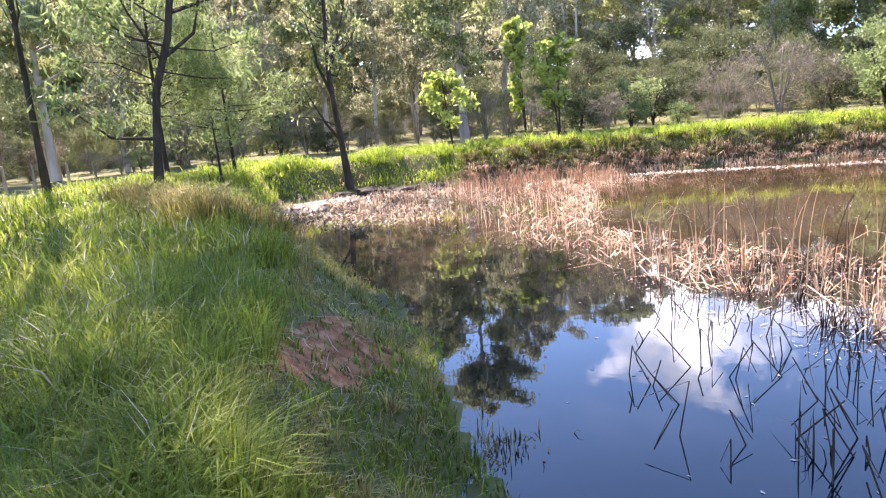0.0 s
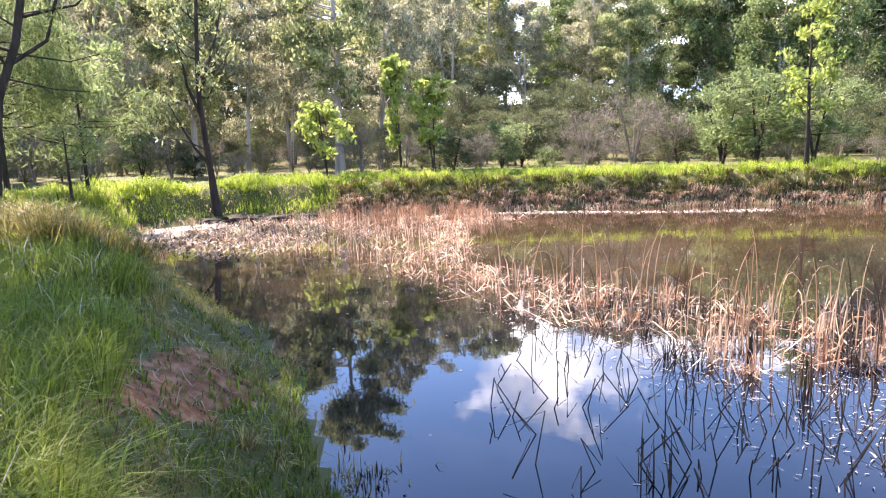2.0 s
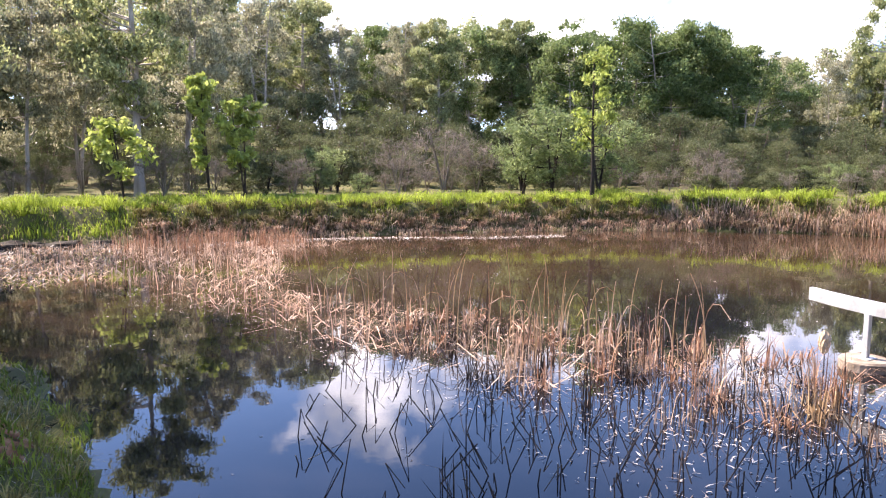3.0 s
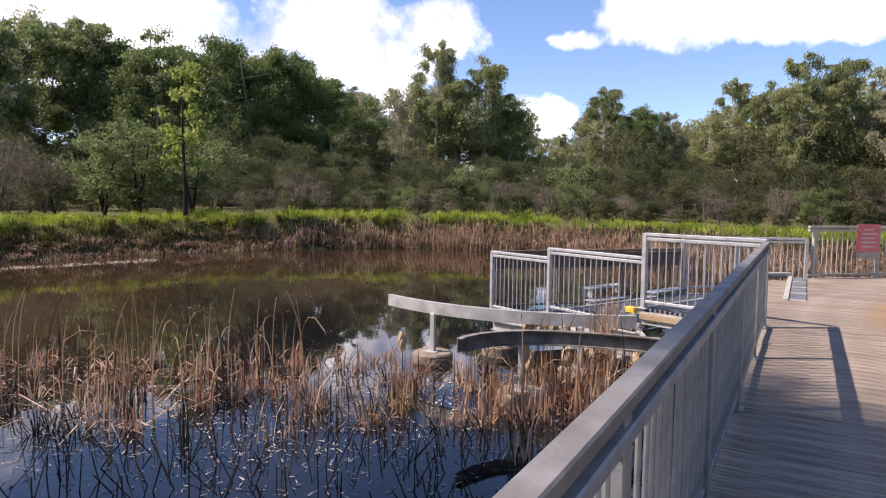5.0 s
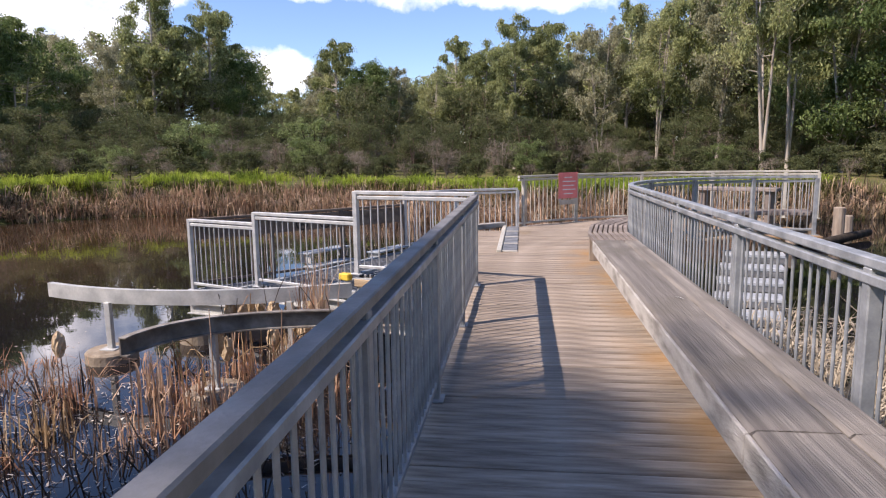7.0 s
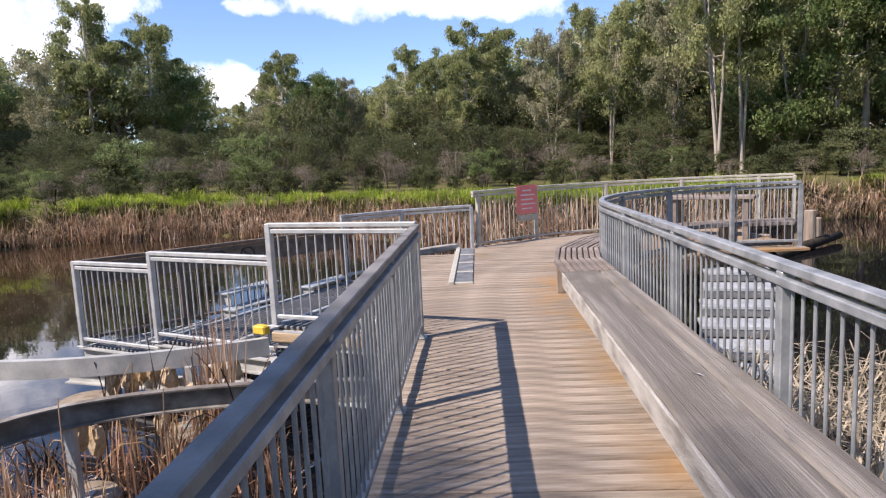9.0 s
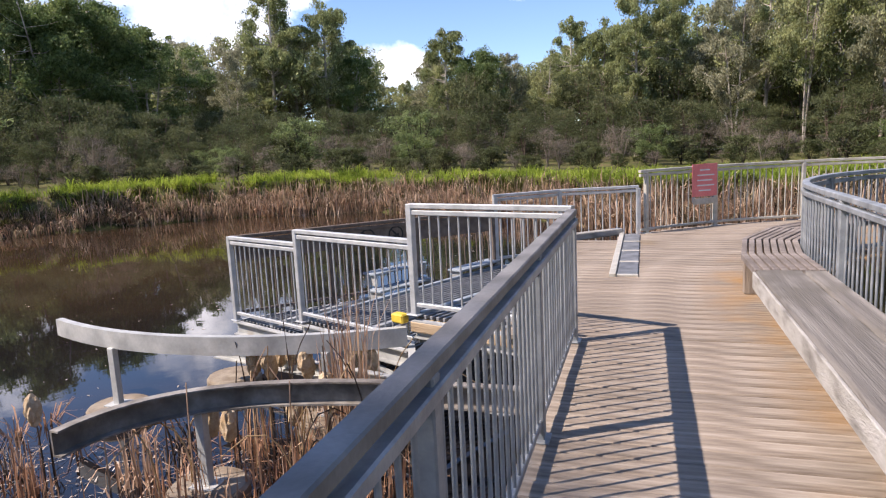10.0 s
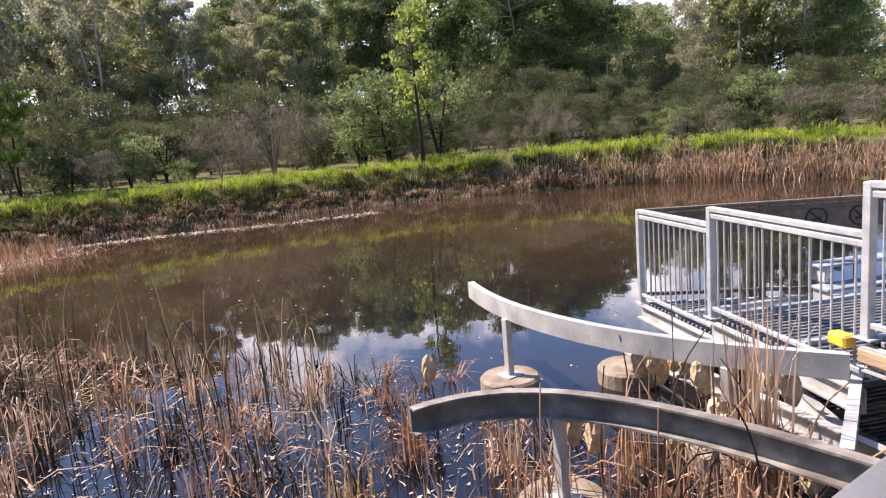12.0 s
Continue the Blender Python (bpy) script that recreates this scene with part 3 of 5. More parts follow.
railing("boardwalk_railing", "grey galvanised steel railing along the pond side of the boardwalk", line((-10.4, RAIL_V), (0, RAIL_V)), M_STEEL,
        [0.02, 1.6, 3.35, 5.1, 6.85, 8.6, 10.36], cap=0.074, step=-0.016)
right = line((-8.0, RIGHT_V), (CU, RIGHT_V), 10)[:-1] + arc(RIGHT_V - CV, 90, -12, 22)
railing("curved_railing", "pale blue-grey steel railing behind the bench, curving round the bend", right, M_STEEL,
        [0.02, 1.9, 3.6, 5.35, 7.1, 8.75, 10.3, 11.55, 12.75, 13.9, 1.0], cap=0.07, step=0.014)
P1, P2, P3, Q, LF, G1 = (1.97, 4.49), (1.40, 3.22), (0.60, 1.56), (4.75, 1.72), (5.50, 0.80), (5.92, -0.40)
g1_angle = math.degrees(math.atan2(G1[1] - CV, G1[0] - CU))
railing("bend_railing", "pale weathered steel railing round the outside of the bend", arc(R_OUT, g1_angle, -18, 24), M_RAIL_CREAM,
        [0.02, 1.58, 3.2, 4.8, 6.3, 1.0], cap=0.06, spacing=0.115, low=0.06)

# ---- lower viewing platform: terraces going down towards the pond ----
railing("platform_railing", "grey steel railing panel at the top of the stepped platform", line((0.06, RAIL_V), P3), M_STEEL_LIGHT, [1.0], 0.0, 1.05, cap=0.06, post_up=0.04)
railing("platform_railing", "grey steel railing panel one step down the platform", line(P3, P2), M_STEEL_LIGHT, [1.0], -0.34, 0.72, cap=0.06, post_up=0.04)
railing("platform_railing", "grey steel railing panel at the platform's lowest step", line(P2, P1), M_STEEL_LIGHT, [1.0], -0.52, 0.57, cap=0.06, post_up=0.04)
low_fence = railing("water_side_railing", "dark brown steel railing with a mesh band facing the pond", line(P1, Q, 4), M_MESH_PANEL, [0.33, 0.66, 1.0], -0.52, 0.57, cap=0.06)
railing("platform_railing", "weathered steel railing on the far side of the platform", line(Q, LF), M_STEEL_LIGHT, [0.03, 1.0], -0.3, 0.79, cap=0.05, spacing=0.115)
railing("platform_railing", "weathered steel railing below the gate post", line(LF, G1), M_STEEL_LIGHT, [1.0], -0.3, 0.79, cap=0.05, spacing=0.115)


def platform_z(n):
    return 0.0 if n < 1.67 else -0.32 if n < 3.5 else -0.50


def build_platform():
    plat = thing("platform", DECK, "stepped steel grating platform with pale risers", "platform", kind="structure")
    poly = [(0.25, 0.66), (5.45, 0.66), LF, Q, P1, P2, P3]
    d, nrm = np.array([0.912, -0.410]), np.array([0.410, 0.912])

    def span(n):
        """Where the line nrm.p = n crosses the platform."""
        ts = []
        for a, b in zip(poly, poly[1:] + poly[:1]):
            a, b = np.array(a), np.array(b)
            na, nb = a @ nrm - n, b @ nrm - n
            if na * nb < 0:
                p = a + (b - a) * na / (na - nb)
                ts.append(p @ d)
        return (min(ts), max(ts)) if len(ts) >= 2 else None
    angle = math.degrees(math.atan2(d[1], d[0]))
    n = 0.0
    while n < 4.9:
        s = span(n)
        if s and s[1] - s[0] > 0.12:
            c = d * (s[0] + s[1]) / 2 + nrm * n
            b = part("slat", box_bm(0, 0, 0, s[1] - s[0] - 0.04, 0.032, 0.035, bevel=0.003), M_GRATE, plat)
            b.matrix_basis = pose(c[0], c[1], platform_z(n) - 0.02, 0, 0, angle)
        n += 0.075
    for n, z in ((0.9, 0.004), (1.64, 0.0), (2.5, -0.316), (3.46, -0.32), (4.2, -0.496)):
        s = span(n)
        c = d * (s[0] + s[1]) / 2 + nrm * n
        riser = n in (1.64, 3.46)
        b = part("nosing", box_bm(0, 0, 0, s[1] - s[0] - 0.05, 0.06, 0.05, bevel=0.004), M_TREAD if riser else M_STEEL_DULL, plat, "pale metal nosing")
        b.matrix_basis = pose(c[0], c[1], z, 0, 0, angle)
        if riser:
            hgt = 0.26 if n < 2 else 0.13
            b = part("riser", box_bm(0, 0, 0, s[1] - s[0] - 0.05, 0.02, hgt), M_STEEL_DULL, plat)
            b.matrix_basis = pose(c[0] + 0.03, c[1] + 0.03, z - 0.03 - hgt / 2, 0, 0, angle)
    for a, b, z in ((P2, P1, -0.52), (P3, P2, -0.36), ((0.05, 0.05), P3, -0.04), (P1, Q, -0.52), (Q, LF, -0.33)):
        ln = math.hypot(b[0] - a[0], b[1] - a[1])
        t = math.degrees(math.atan2(b[1] - a[1], b[0] - a[0]))
        bm = bmesh.new()
        box(bm, 0, 0, -0.085, ln, 0.016, 0.17, bevel=0.002)
        box(bm, 0, 0.03, -0.008, ln, 0.07, 0.014)
        box(bm, 0, 0.03, -0.162, ln, 0.07, 0.014)
        e = part("edge_channel", bm, M_STEEL_DULL, plat)
        e.matrix_basis = pose((a[0] + b[0]) / 2, (a[1] + b[1]) / 2, z, 0, 0, t)
    for x, y in ((0.9, 0.6), (1.2, 2.6), (2.1, 4.2), (4.5, 1.8), (3.3, 2.8), (2.4, 1.3)):
        v, f = tube([(x, y, -1.6), (x, y, platform_z(x * 0.41 + y * 0.912) - 0.04)], [0.05, 0.05], 10)
        mesh_object("pile", v, f, M_STEEL_DULL, plat)
    # pale metal steps against the water-side railing, built as low bench-like blocks
    for i, (s0, n0, z) in enumerate(((1.35, 3.90, -0.50), (1.45, 4.10, -0.30), (2.6, 3.55, -0.40))):
        seat = thing("steel_bench", DECK, "low pale blue-grey metal step on the platform", "bench", "metal benches on the platform")
        c = d * (s0 + 0.6) + nrm * n0
        top = part("tread", box_bm(0, 0, 0, 1.05, 0.26, 0.03, bevel=0.005), M_TREAD, seat)
        top.matrix_basis = pose(c[0], c[1], z + 0.17, 0, 0, angle)
        for side in (-0.48, 0.48):
            leg = part("side_plate", box_bm(0, 0, 0, 0.02, 0.24, 0.15), M_STEEL_DULL, seat)
            leg.matrix_basis = pose(c[0] + d[0] * side, c[1] + d[1] * side, z + 0.08, 0, 0, angle)


build_platform()


def ring(bm, r, w, y, n=28):
    """A flat upright ring in the local x-z plane."""
    prof = []
    for i in range(n):
        a = 2 * math.pi * i / n
        prof.append([bm.verts.new((rr * math.cos(a), yy, rr * math.sin(a))) for rr, yy in ((r - w, y), (r, y), (r, y - 0.004), (r - w, y - 0.004))])
    for i in range(n):
        a, b = prof[i], prof[(i + 1) % n]
        for j in range(4):
            bm.faces.new((a[j], a[(j + 1) % 4], b[(j + 1) % 4], b[j]))


def build_water_signs():
    a, b = np.array(P1), np.array(Q)
    ln = np.linalg.norm(b - a)
    t = math.degrees(math.atan2(b[1] - a[1], b[0] - a[0]))
    band = part("mesh_band", box_bm(0, 0, 0, ln - 0.1, 0.012, 0.26, bevel=0.002), M_MESH_PANEL, low_fence, "rusty brown mesh band")
    m = (a + b) / 2
    band.matrix_basis = pose(m[0], m[1], 0.37, 0, 0, t)
    for k in (0.47, 0.58):
        p = a + (b - a) * k
        sign = thing("prohibition_sign", DECK @ pose(p[0], p[1], 0.36, 0, 0, t), "round black prohibition sign on the brown mesh band", "sign", "signs on the water-side railing")
        bm = bmesh.new()
        ring(bm, 0.115, 0.022, -0.010)
        part("ring", bm, M_BLACK, sign)
        bm = bmesh.new()
        bmesh.ops.create_cube(bm, size=1, matrix=Matrix.Translation((0, -0.012, 0)) @ pose(0, 0, 0, 0, 45, 0) @ Matrix.Diagonal((0.19, 0.004, 0.022, 1)))
        part("slash", bm, M_BLACK, sign)
        bm = bmesh.new()
        bmesh.ops.create_cube(bm, size=1, matrix=pose(0.0, -0.011, -0.02, 0, -18, 0) @ Matrix.Diagonal((0.10, 0.003, 0.035, 1)))
        part("pictogram", bm, M_BLACK, sign)


build_water_signs()


def build_red_sign():
    g2a = g1_angle - math.degrees(1.58 / R_OUT)
    a = radians(g2a + 2.4)
    x, y = CU + (R_OUT - 0.055) * math.cos(a), CV + (R_OUT - 0.055) * math.sin(a)
    sign = thing("notice_sign", DECK @ pose(x, y, 0.79, 0, 0, math.degrees(a) - 90), "faded red notice board with white text on the railing", "sign")
    part("board", box_bm(0, 0, 0, 0.50, 0.008, 0.54, bevel=0.002), M_RED, sign)
    for i, w in enumerate((0.20, 0.34, 0.30, 0.34, 0.24)):
        part("text_line", box_bm(0.02 * (i % 2), -0.006, 0.17 - i * 0.085, w, 0.003, 0.022), M_WHITE, sign, "unreadable white text line")
    part("lower_plate", box_bm(0.0, 0.0, -0.35, 0.46, 0.008, 0.10, bevel=0.002), M_RAIL_CREAM, sign, "pale blank plate")
    for x in (-0.2, 0.2):
        part("bracket", box_bm(x, 0.02, 0.24, 0.03, 0.04, 0.02), M_STEEL_DULL, sign)
        part("bracket", box_bm(x, 0.02, -0.3, 0.03, 0.04, 0.14), M_STEEL_DULL, sign)


build_red_sign()


def build_bench():
    bench = thing("bench", DECK, "long low bench of heavy grey weathered timber beams", "bench")
    width = BENCH_FRONT - (RIGHT_V + 0.06)
    for k, (u0, u1) in enumerate(((-11.5, -4.80), (-4.79, 0.86))):
        for j in range(2):
            w = width * (0.66 if j == 0 else 0.33)
            c = BENCH_FRONT - w / 2 if j == 0 else BENCH_FRONT - width * 0.67 - w / 2
            bm = bmesh.new()
            n = 40
            rows = []
            for i in range(n + 1):
                u = u0 + (u1 - u0) * i / n
                wob = [rng.normal(0, 0.004) for _ in range(4)]
                e = 0.018
                pts = ((-w / 2, -0.15), (w / 2, -0.15), (w / 2 + wob[0], -e + wob[1] * 0.5), (w / 2 - e + wob[2], 0.0), (0, 0.002 + wob[3] * 0.4), (-w / 2 + e, 0.0), (-w / 2, -e))
                rows.append([bm.verts.new((u, c + a, 0.40 + b)) for a, b in pts])
            for a, b in zip(rows, rows[1:]):
                for q in range(len(a)):
                    bm.faces.new((a[q], b[q], b[(q + 1) % len(a)], a[(q + 1) % len(a)]))
            bm.faces.new(rows[0])
            bm.faces.new(rows[-1][::-1])
            bmesh.ops.recalc_face_normals(bm, faces=bm.faces)
            part("beam", bm, M_BENCH, bench)
        bm = box_bm((u0 + u1) / 2, BENCH_FRONT + 0.012, 0.318, u1 - u0 - 0.006, 0.02, 0.142, bevel=0.005)
        part("fascia", bm, M_FASCIA, bench, "pale cracked timber fascia")
    for u in (-10.5, -8.4, -6.3, -4.8, -2.7, -0.7, 0.75):
        part("support", box_bm(u, BENCH_FRONT - width / 2 - 0.05, 0.125, 0.12, width - 0.22, 0.25, bevel=0.006), M_SLAT, bench)
    slatted = thing("slatted_bench", DECK, "curved bench of narrow dark timber slats round the bend", "bench")
    r0 = RIGHT_V - CV
    count = 8
    knots = [90, 74, 57, 40, 23, 6, -12]
    for j in range(count):
        r = r0 + 0.09 + (width - 0.06) * j / (count - 1)
        path = [(0.90, CV + r, 0.0)] + [(CU + r * math.cos(radians(a)), CV + r * math.sin(radians(a)), 0.0) for a in knots]
        for a, b in zip(path, path[1:]):
            ln = math.hypot(b[0] - a[0], b[1] - a[1])
            p = part("slat", box_bm(0, 0, 0, ln - 0.006, 0.052, 0.06, bevel=0.005), M_SLAT, slatted)
            p.matrix_basis = pose((a[0] + b[0]) / 2, (a[1] + b[1]) / 2, 0.37 + rng.uniform(-0.004, 0.004), 0, 0, math.degrees(math.atan2(b[1] - a[1], b[0] - a[0])))
    for a in knots:
        r = r0 + 0.08 + width / 2
        p = part("support", box_bm(0, 0, 0, 0.10, width - 0.1, 0.335, bevel=0.005), M_POST, slatted)
        p.matrix_basis = pose(CU + r * math.cos(radians(a)), CV + r * math.sin(radians(a)), 0.17, 0, 0, a - 90)
    leaf = tagged(mesh_object("fallen_leaf", [(-0.05, 0, 0), (0, 0.018, 0.012), (0.05, 0.012, 0.002), (0, -0.004, 0.006)], [(0, 3, 1), (1, 3, 2)], M_WHITE), "pale curled leaf lying on the bench", "leaf")
    leaf.matrix_basis = DECK @ pose(-2.42, -1.66, 0.404, 0, 0, 30)


build_bench()


def bezier(a, c, b, n=24):
    t = np.linspace(0, 1, n)[:, None]
    a, b, c = (np.array([*p, 0.0]) for p in (a, b, c))
    return (1 - t) ** 2 * a + 2 * t * (1 - t) * c + t * t * b


def build_channels():
    """Curved steel channels on slim posts and round concrete footings."""
    for a, c, b, top, flip, feet in (((0.33, 5.62), (-0.55, 3.62), (0.50, 1.62), -0.10, 1, (0.27, 0.86)), ((-2.05, 3.09), (-0.70, 3.03), (-0.80, 0.20), -0.10, -1, (0.42,))):
        path = bezier(a, c, b)
        t, w, h = 0.014 * flip, 0.075 * flip, 0.18
        prof = [(0, top), (0, top - h), (w, top - h), (w, top - h + 0.014), (t, top - h + 0.014), (t, top - 0.014), (w, top - 0.014), (w, top)]
        beam = thing("curved_channel", DECK, "curved galvanised steel channel beam over the water" if flip > 0 else "curved dirty brown steel channel beam over the water, its web's shade in the colour", "steel beam", "curved beams over the pond")
        v, f = sweep(path, prof if flip < 0 else prof[::-1])
        mesh_object("channel", v, f, M_STEEL_DULL if flip > 0 else M_STEEL_DIRTY_SHADE, beam)
        for k in feet:
            p = path[int(k * (len(path) - 1))]
            bm = box_bm(p[0], p[1], (top - h - 0.86) / 2, 0.07, 0.07, 0.86 + top - h + 0.02, bevel=0.004)
            box(bm, p[0], p[1], -0.854, 0.2, 0.2, 0.012)
            part("post", bm, M_STEEL_DULL, beam)
            pad = thing("concrete_footing", DECK @ pose(p[0], p[1], 0), "round stained concrete footing standing in the water", "footing", "concrete footings in the pond")
            v, f = tube([(0, 0, -1.5), (0, 0, -0.885), (0, 0, -0.86)], [0.31, 0.305, 0.28], 26)
            mesh_object("footing_block", v, f, M_CONCRETE, pad)
    for u, v0 in ((0.93, 3.86),):
        pad = thing("concrete_footing", DECK @ pose(u, v0, 0), "round stained concrete footing half hidden by reeds", "footing", "concrete footings in the pond")
        v, f = tube([(0, 0, -1.5), (0, 0, -0.86), (0, 0, -0.83)], [0.30, 0.295, 0.27], 24)
        mesh_object("footing_block", v, f, M_CONCRETE, pad)
    for (a, b, z) in (((-0.2, 0.5), (0.75, 3.9), -0.42), ((0.25, 1.3), (1.25, 2.5), -0.62), ((-0.4, 1.2), (0.9, 1.7), -0.30)):
        brace = thing("steel_brace", DECK, "grey steel channel brace under the platform", "steel beam", "braces under the platform")
        path = np.array([(*a, 0), (*b, 0)], float)
        v, f = sweep(path, [(0, z), (0, z - 0.15), (0.07, z - 0.15), (0.07, z - 0.138), (0.012, z - 0.138), (0.012, z - 0.012), (0.07, z - 0.012), (0.07, z)])
        mesh_object("channel", v, f, M_STEEL_DULL, brace)
    beam = thing("timber_bearer", DECK @ pose(0.42, 0.95, -0.10, 0, 0, 70), "pale sawn timber bearer under the platform edge", "timber beam")
    part("board", box_bm(0, 0, 0, 1.3, 0.22, 0.10, bevel=0.008), M_TIMBER, beam)
    clamp = thing("yellow_clamp", DECK @ pose(0.60, 1.72, -0.06, 0, 0, 65), "yellow painted clamp at the foot of a railing post", "clamp")
    part("block", box_bm(0, 0, 0.025, 0.16, 0.10, 0.09, bevel=0.014), M_YELLOW, clamp)
    part("bolt", box_bm(0.0, -0.06, 0.02, 0.03, 0.03, 0.03, bevel=0.004), M_STEEL, clamp)


build_channels()


def build_right_side():
    """Pale metal steps inside the bend, posts and a log in the water beyond."""
    for i in range(6):
        z = -0.95 + 0.135 * i
        s = thing("metal_stair_tread", DECK @ pose(1.6 + 0.52 * i, -3.45 - 0.19 * i, 0, 0, 0, -12), "pale ribbed metal stair tread inside the bend", "stair tread", "stairs inside the bend")
        part("tread", box_bm(0, 0, z, 0.44, 0.95, 0.05, bevel=0.006), M_PALE_TREAD, s)
        part("riser", box_bm(-0.2, 0, z - 0.07, 0.02, 0.95, 0.10), M_GRATE, s)
        for y in (-0.44, 0.44):
            part("stringer", box_bm(0, y, (z - 1.55) / 2, 0.06, 0.05, z + 1.5), M_STEEL_DULL, s)
    for u, v, h in ((11.0, -8.8, 0.95), (12.9, -9.9, 0.55), (17.5, -7.0, 1.2), (10.1, -7.3, 0.5)):
        vv, ff = tube([(0, 0, -1.6), (0, 0, -1.0 + h - 0.02), (0, 0, -1.0 + h)], [0.15, 0.14, 0.12], 12)
        p = tagged(mesh_object("mooring_post", vv, ff, M_POST), "weathered round timber post standing in the water", "post", "timber posts in the pond")
        p.matrix_basis = DECK @ pose(u, v, 0)
    vv, ff = tube([(0, 0, 0), (1.2, 0.02, 0.03), (2.5, -0.03, 0.1), (3.8, 0, 0.12)], [0.14, 0.13, 0.12, 0.10], 12)
    g = tagged(mesh_object("floating_log", vv, ff, M_BARK_DARK, smooth=True), "dark wet log lying across the water", "log")
    g.matrix_basis = DECK @ pose(9.4, -7.2, -0.95, 0, 0, -48)
    table = thing("picnic_table", DECK @ pose(6.2, -4.7, 0, 0, 0, 60), "dark timber seat beyond the curved railing", "table")
    part("tabletop", box_bm(0, 0, 0.72, 1.5, 0.5, 0.06, bevel=0.008), M_SLAT, table)
    for x in (-0.6, 0.6):
        part("leg", box_bm(x, 0, 0.35, 0.1, 0.4, 0.70, bevel=0.006), M_SLAT, table)


build_right_side()

# ---- trees ----


def grow_tree(name, label, height, spread, crown_from, clumps, leaves, leaf, droop, bark, foliage, trunk_r, stems=1, lean=0.05, clump_r=0.16, category="tree", seed=1, bend=0.04, high=0.8, lead=None, limbs=(), facing=0.0, head=None):
    """A tapered trunk with limbs and a crown of many small leaves in uneven clumps."""
    r = np.random.default_rng(seed)
    tree = thing(name, Matrix.Identity(4), label, category)
    wood, tips = [], []
    for s in range(stems):
        az = r.uniform(0, 2 * np.pi)
        top = np.array([math.cos(az), math.sin(az), 0]) * spread * (0.08 + (0.5 if stems > 1 else 0)) * r.uniform(0.5, 1) + np.array([0, 0, height * r.uniform(0.82, 0.95)])
        t = np.linspace(0, 1, 9)
        path = np.array([top * q ** 1.15 for q in t])
        path[:, 2] = top[2] * t
        path[:, :2] += np.cumsum(r.normal(0, bend * height / 9, (9, 2)), 0) * t[:, None]
        if lead:
            t = np.array([q[1] for q in lead]) / lead[-1][1]
            path = np.array([(q[0] * math.cos(facing), -q[0] * math.sin(facing), q[1]) for q in lead])
        rad = trunk_r * (1 - 0.85 * t) * (1 if stems == 1 else 0.75) + 0.01
        rad[0] *= 1.35
        wood.append(tube(path, rad, 7))
        for c in range(clumps // stems):
            q = crown_from + (0.97 - crown_from) * r.uniform(0, 1) ** high
            base = np.array([np.interp(q, t, path[:, i]) for i in range(3)])
            a = r.uniform(0, 2 * np.pi)
            prof = math.sin(math.pi * min(1, 0.18 + 0.70 * (q - crown_from) / (1 - crown_from))) ** 0.7
            out = spread * prof * r.uniform(0.35, 1.0)
            end = base + np.array([math.cos(a) * out, math.sin(a) * out, r.uniform(0.02, 0.16) * height * (1 - 0.4 * q)])
            mid = (base + end) / 2 + np.array([0, 0, -0.02 * height]) + r.normal(0, 0.03 * spread, 3)
            rb = np.interp(q, t, rad)
            wood.append(tube([base, mid, end], [rb * 0.5, rb * 0.32, 0.008], 4))
            tips.append((end, r.uniform(0.7, 1.3)))
            tips.append((mid * 0.4 + end * 0.6 + r.normal(0, 0.06 * spread, 3), r.uniform(0.5, 0.9)))
        tips += [(path[-1] + r.normal(0, 0.10 * spread, 3), 0.6) for _ in range(3)]
    if head:
        # an added top of boughs, out of view, set to shade the boardwalk
        count, low, upper, reach, side_x, side_y = head
        for c in range(count):
            z, a, out = r.uniform(low, upper), r.uniform(0, 2 * np.pi), reach * r.uniform(0.2, 1.0)
            base = np.array([float(np.interp(z - 2.5, path[:, 2], path[:, i])) for i in range(3)])
            end = np.array([base[0] + side_x + math.cos(a) * out, base[1] + side_y + math.sin(a) * out, z])
            wood.append(tube([base, (base + end) / 2 + r.normal(0, 0.1, 3), end], [0.035, 0.022, 0.008], 4))
            tips.append((end, r.uniform(1.0, 1.5)))
    for q in limbs:
        pts = np.array([(p[0] * math.cos(facing), -p[0] * math.sin(facing), p[1]) for p in q])
        pts[1:, :2] += r.normal(0, 0.08, (len(pts) - 1, 2))
        wood.append(tube(pts, np.linspace(trunk_r * (0.55 if len(q) > 3 else 0.26), 0.012, len(q)), 6))
        tips += [(p, r.uniform(0.4, 0.8)) for p in pts[2:]]
    v, f = merge(wood)
    mesh_object("trunk", v, f, bark, tree, smooth=True)
    size = np.array([s for _, s in tips])
    pick = r.choice(len(tips), leaves, p=size ** 2 / np.sum(size ** 2))
    centre = np.array([e for e, _ in tips])[pick]
    off = r.normal(0, 1, (leaves, 3))
    off /= np.linalg.norm(off, axis=1)[:, None]
    reach = r.uniform(0, 1, leaves) ** 0.6
    reach = np.where(r.uniform(0, 1, leaves) < 0.22, reach * 1.55, reach)
    off *= (reach * size[pick] * clump_r * spread * 2.0)[:, None]
    shape = r.uniform(0.55, 1.35, (len(tips), 3)) * (1.0, 1.0, 0.8)
    off *= shape[pick]
    off[:, 2] -= 0.12 * spread * clump_r * reach ** 2 * droop * 4
    P = centre + off
    P[:, 2] = np.maximum(P[:, 2], 0.05 * height)
    A = r.normal(0, 1, (leaves, 3))
    A[:, 2] -= droop * 2
    A /= np.linalg.norm(A, axis=1)[:, None]
    B = np.cross(A, r.normal(0, 1, (leaves, 3)))
    B /= np.linalg.norm(B, axis=1)[:, None]
    L = (leaf[0] * r.uniform(0.6, 1.4, leaves))[:, None]
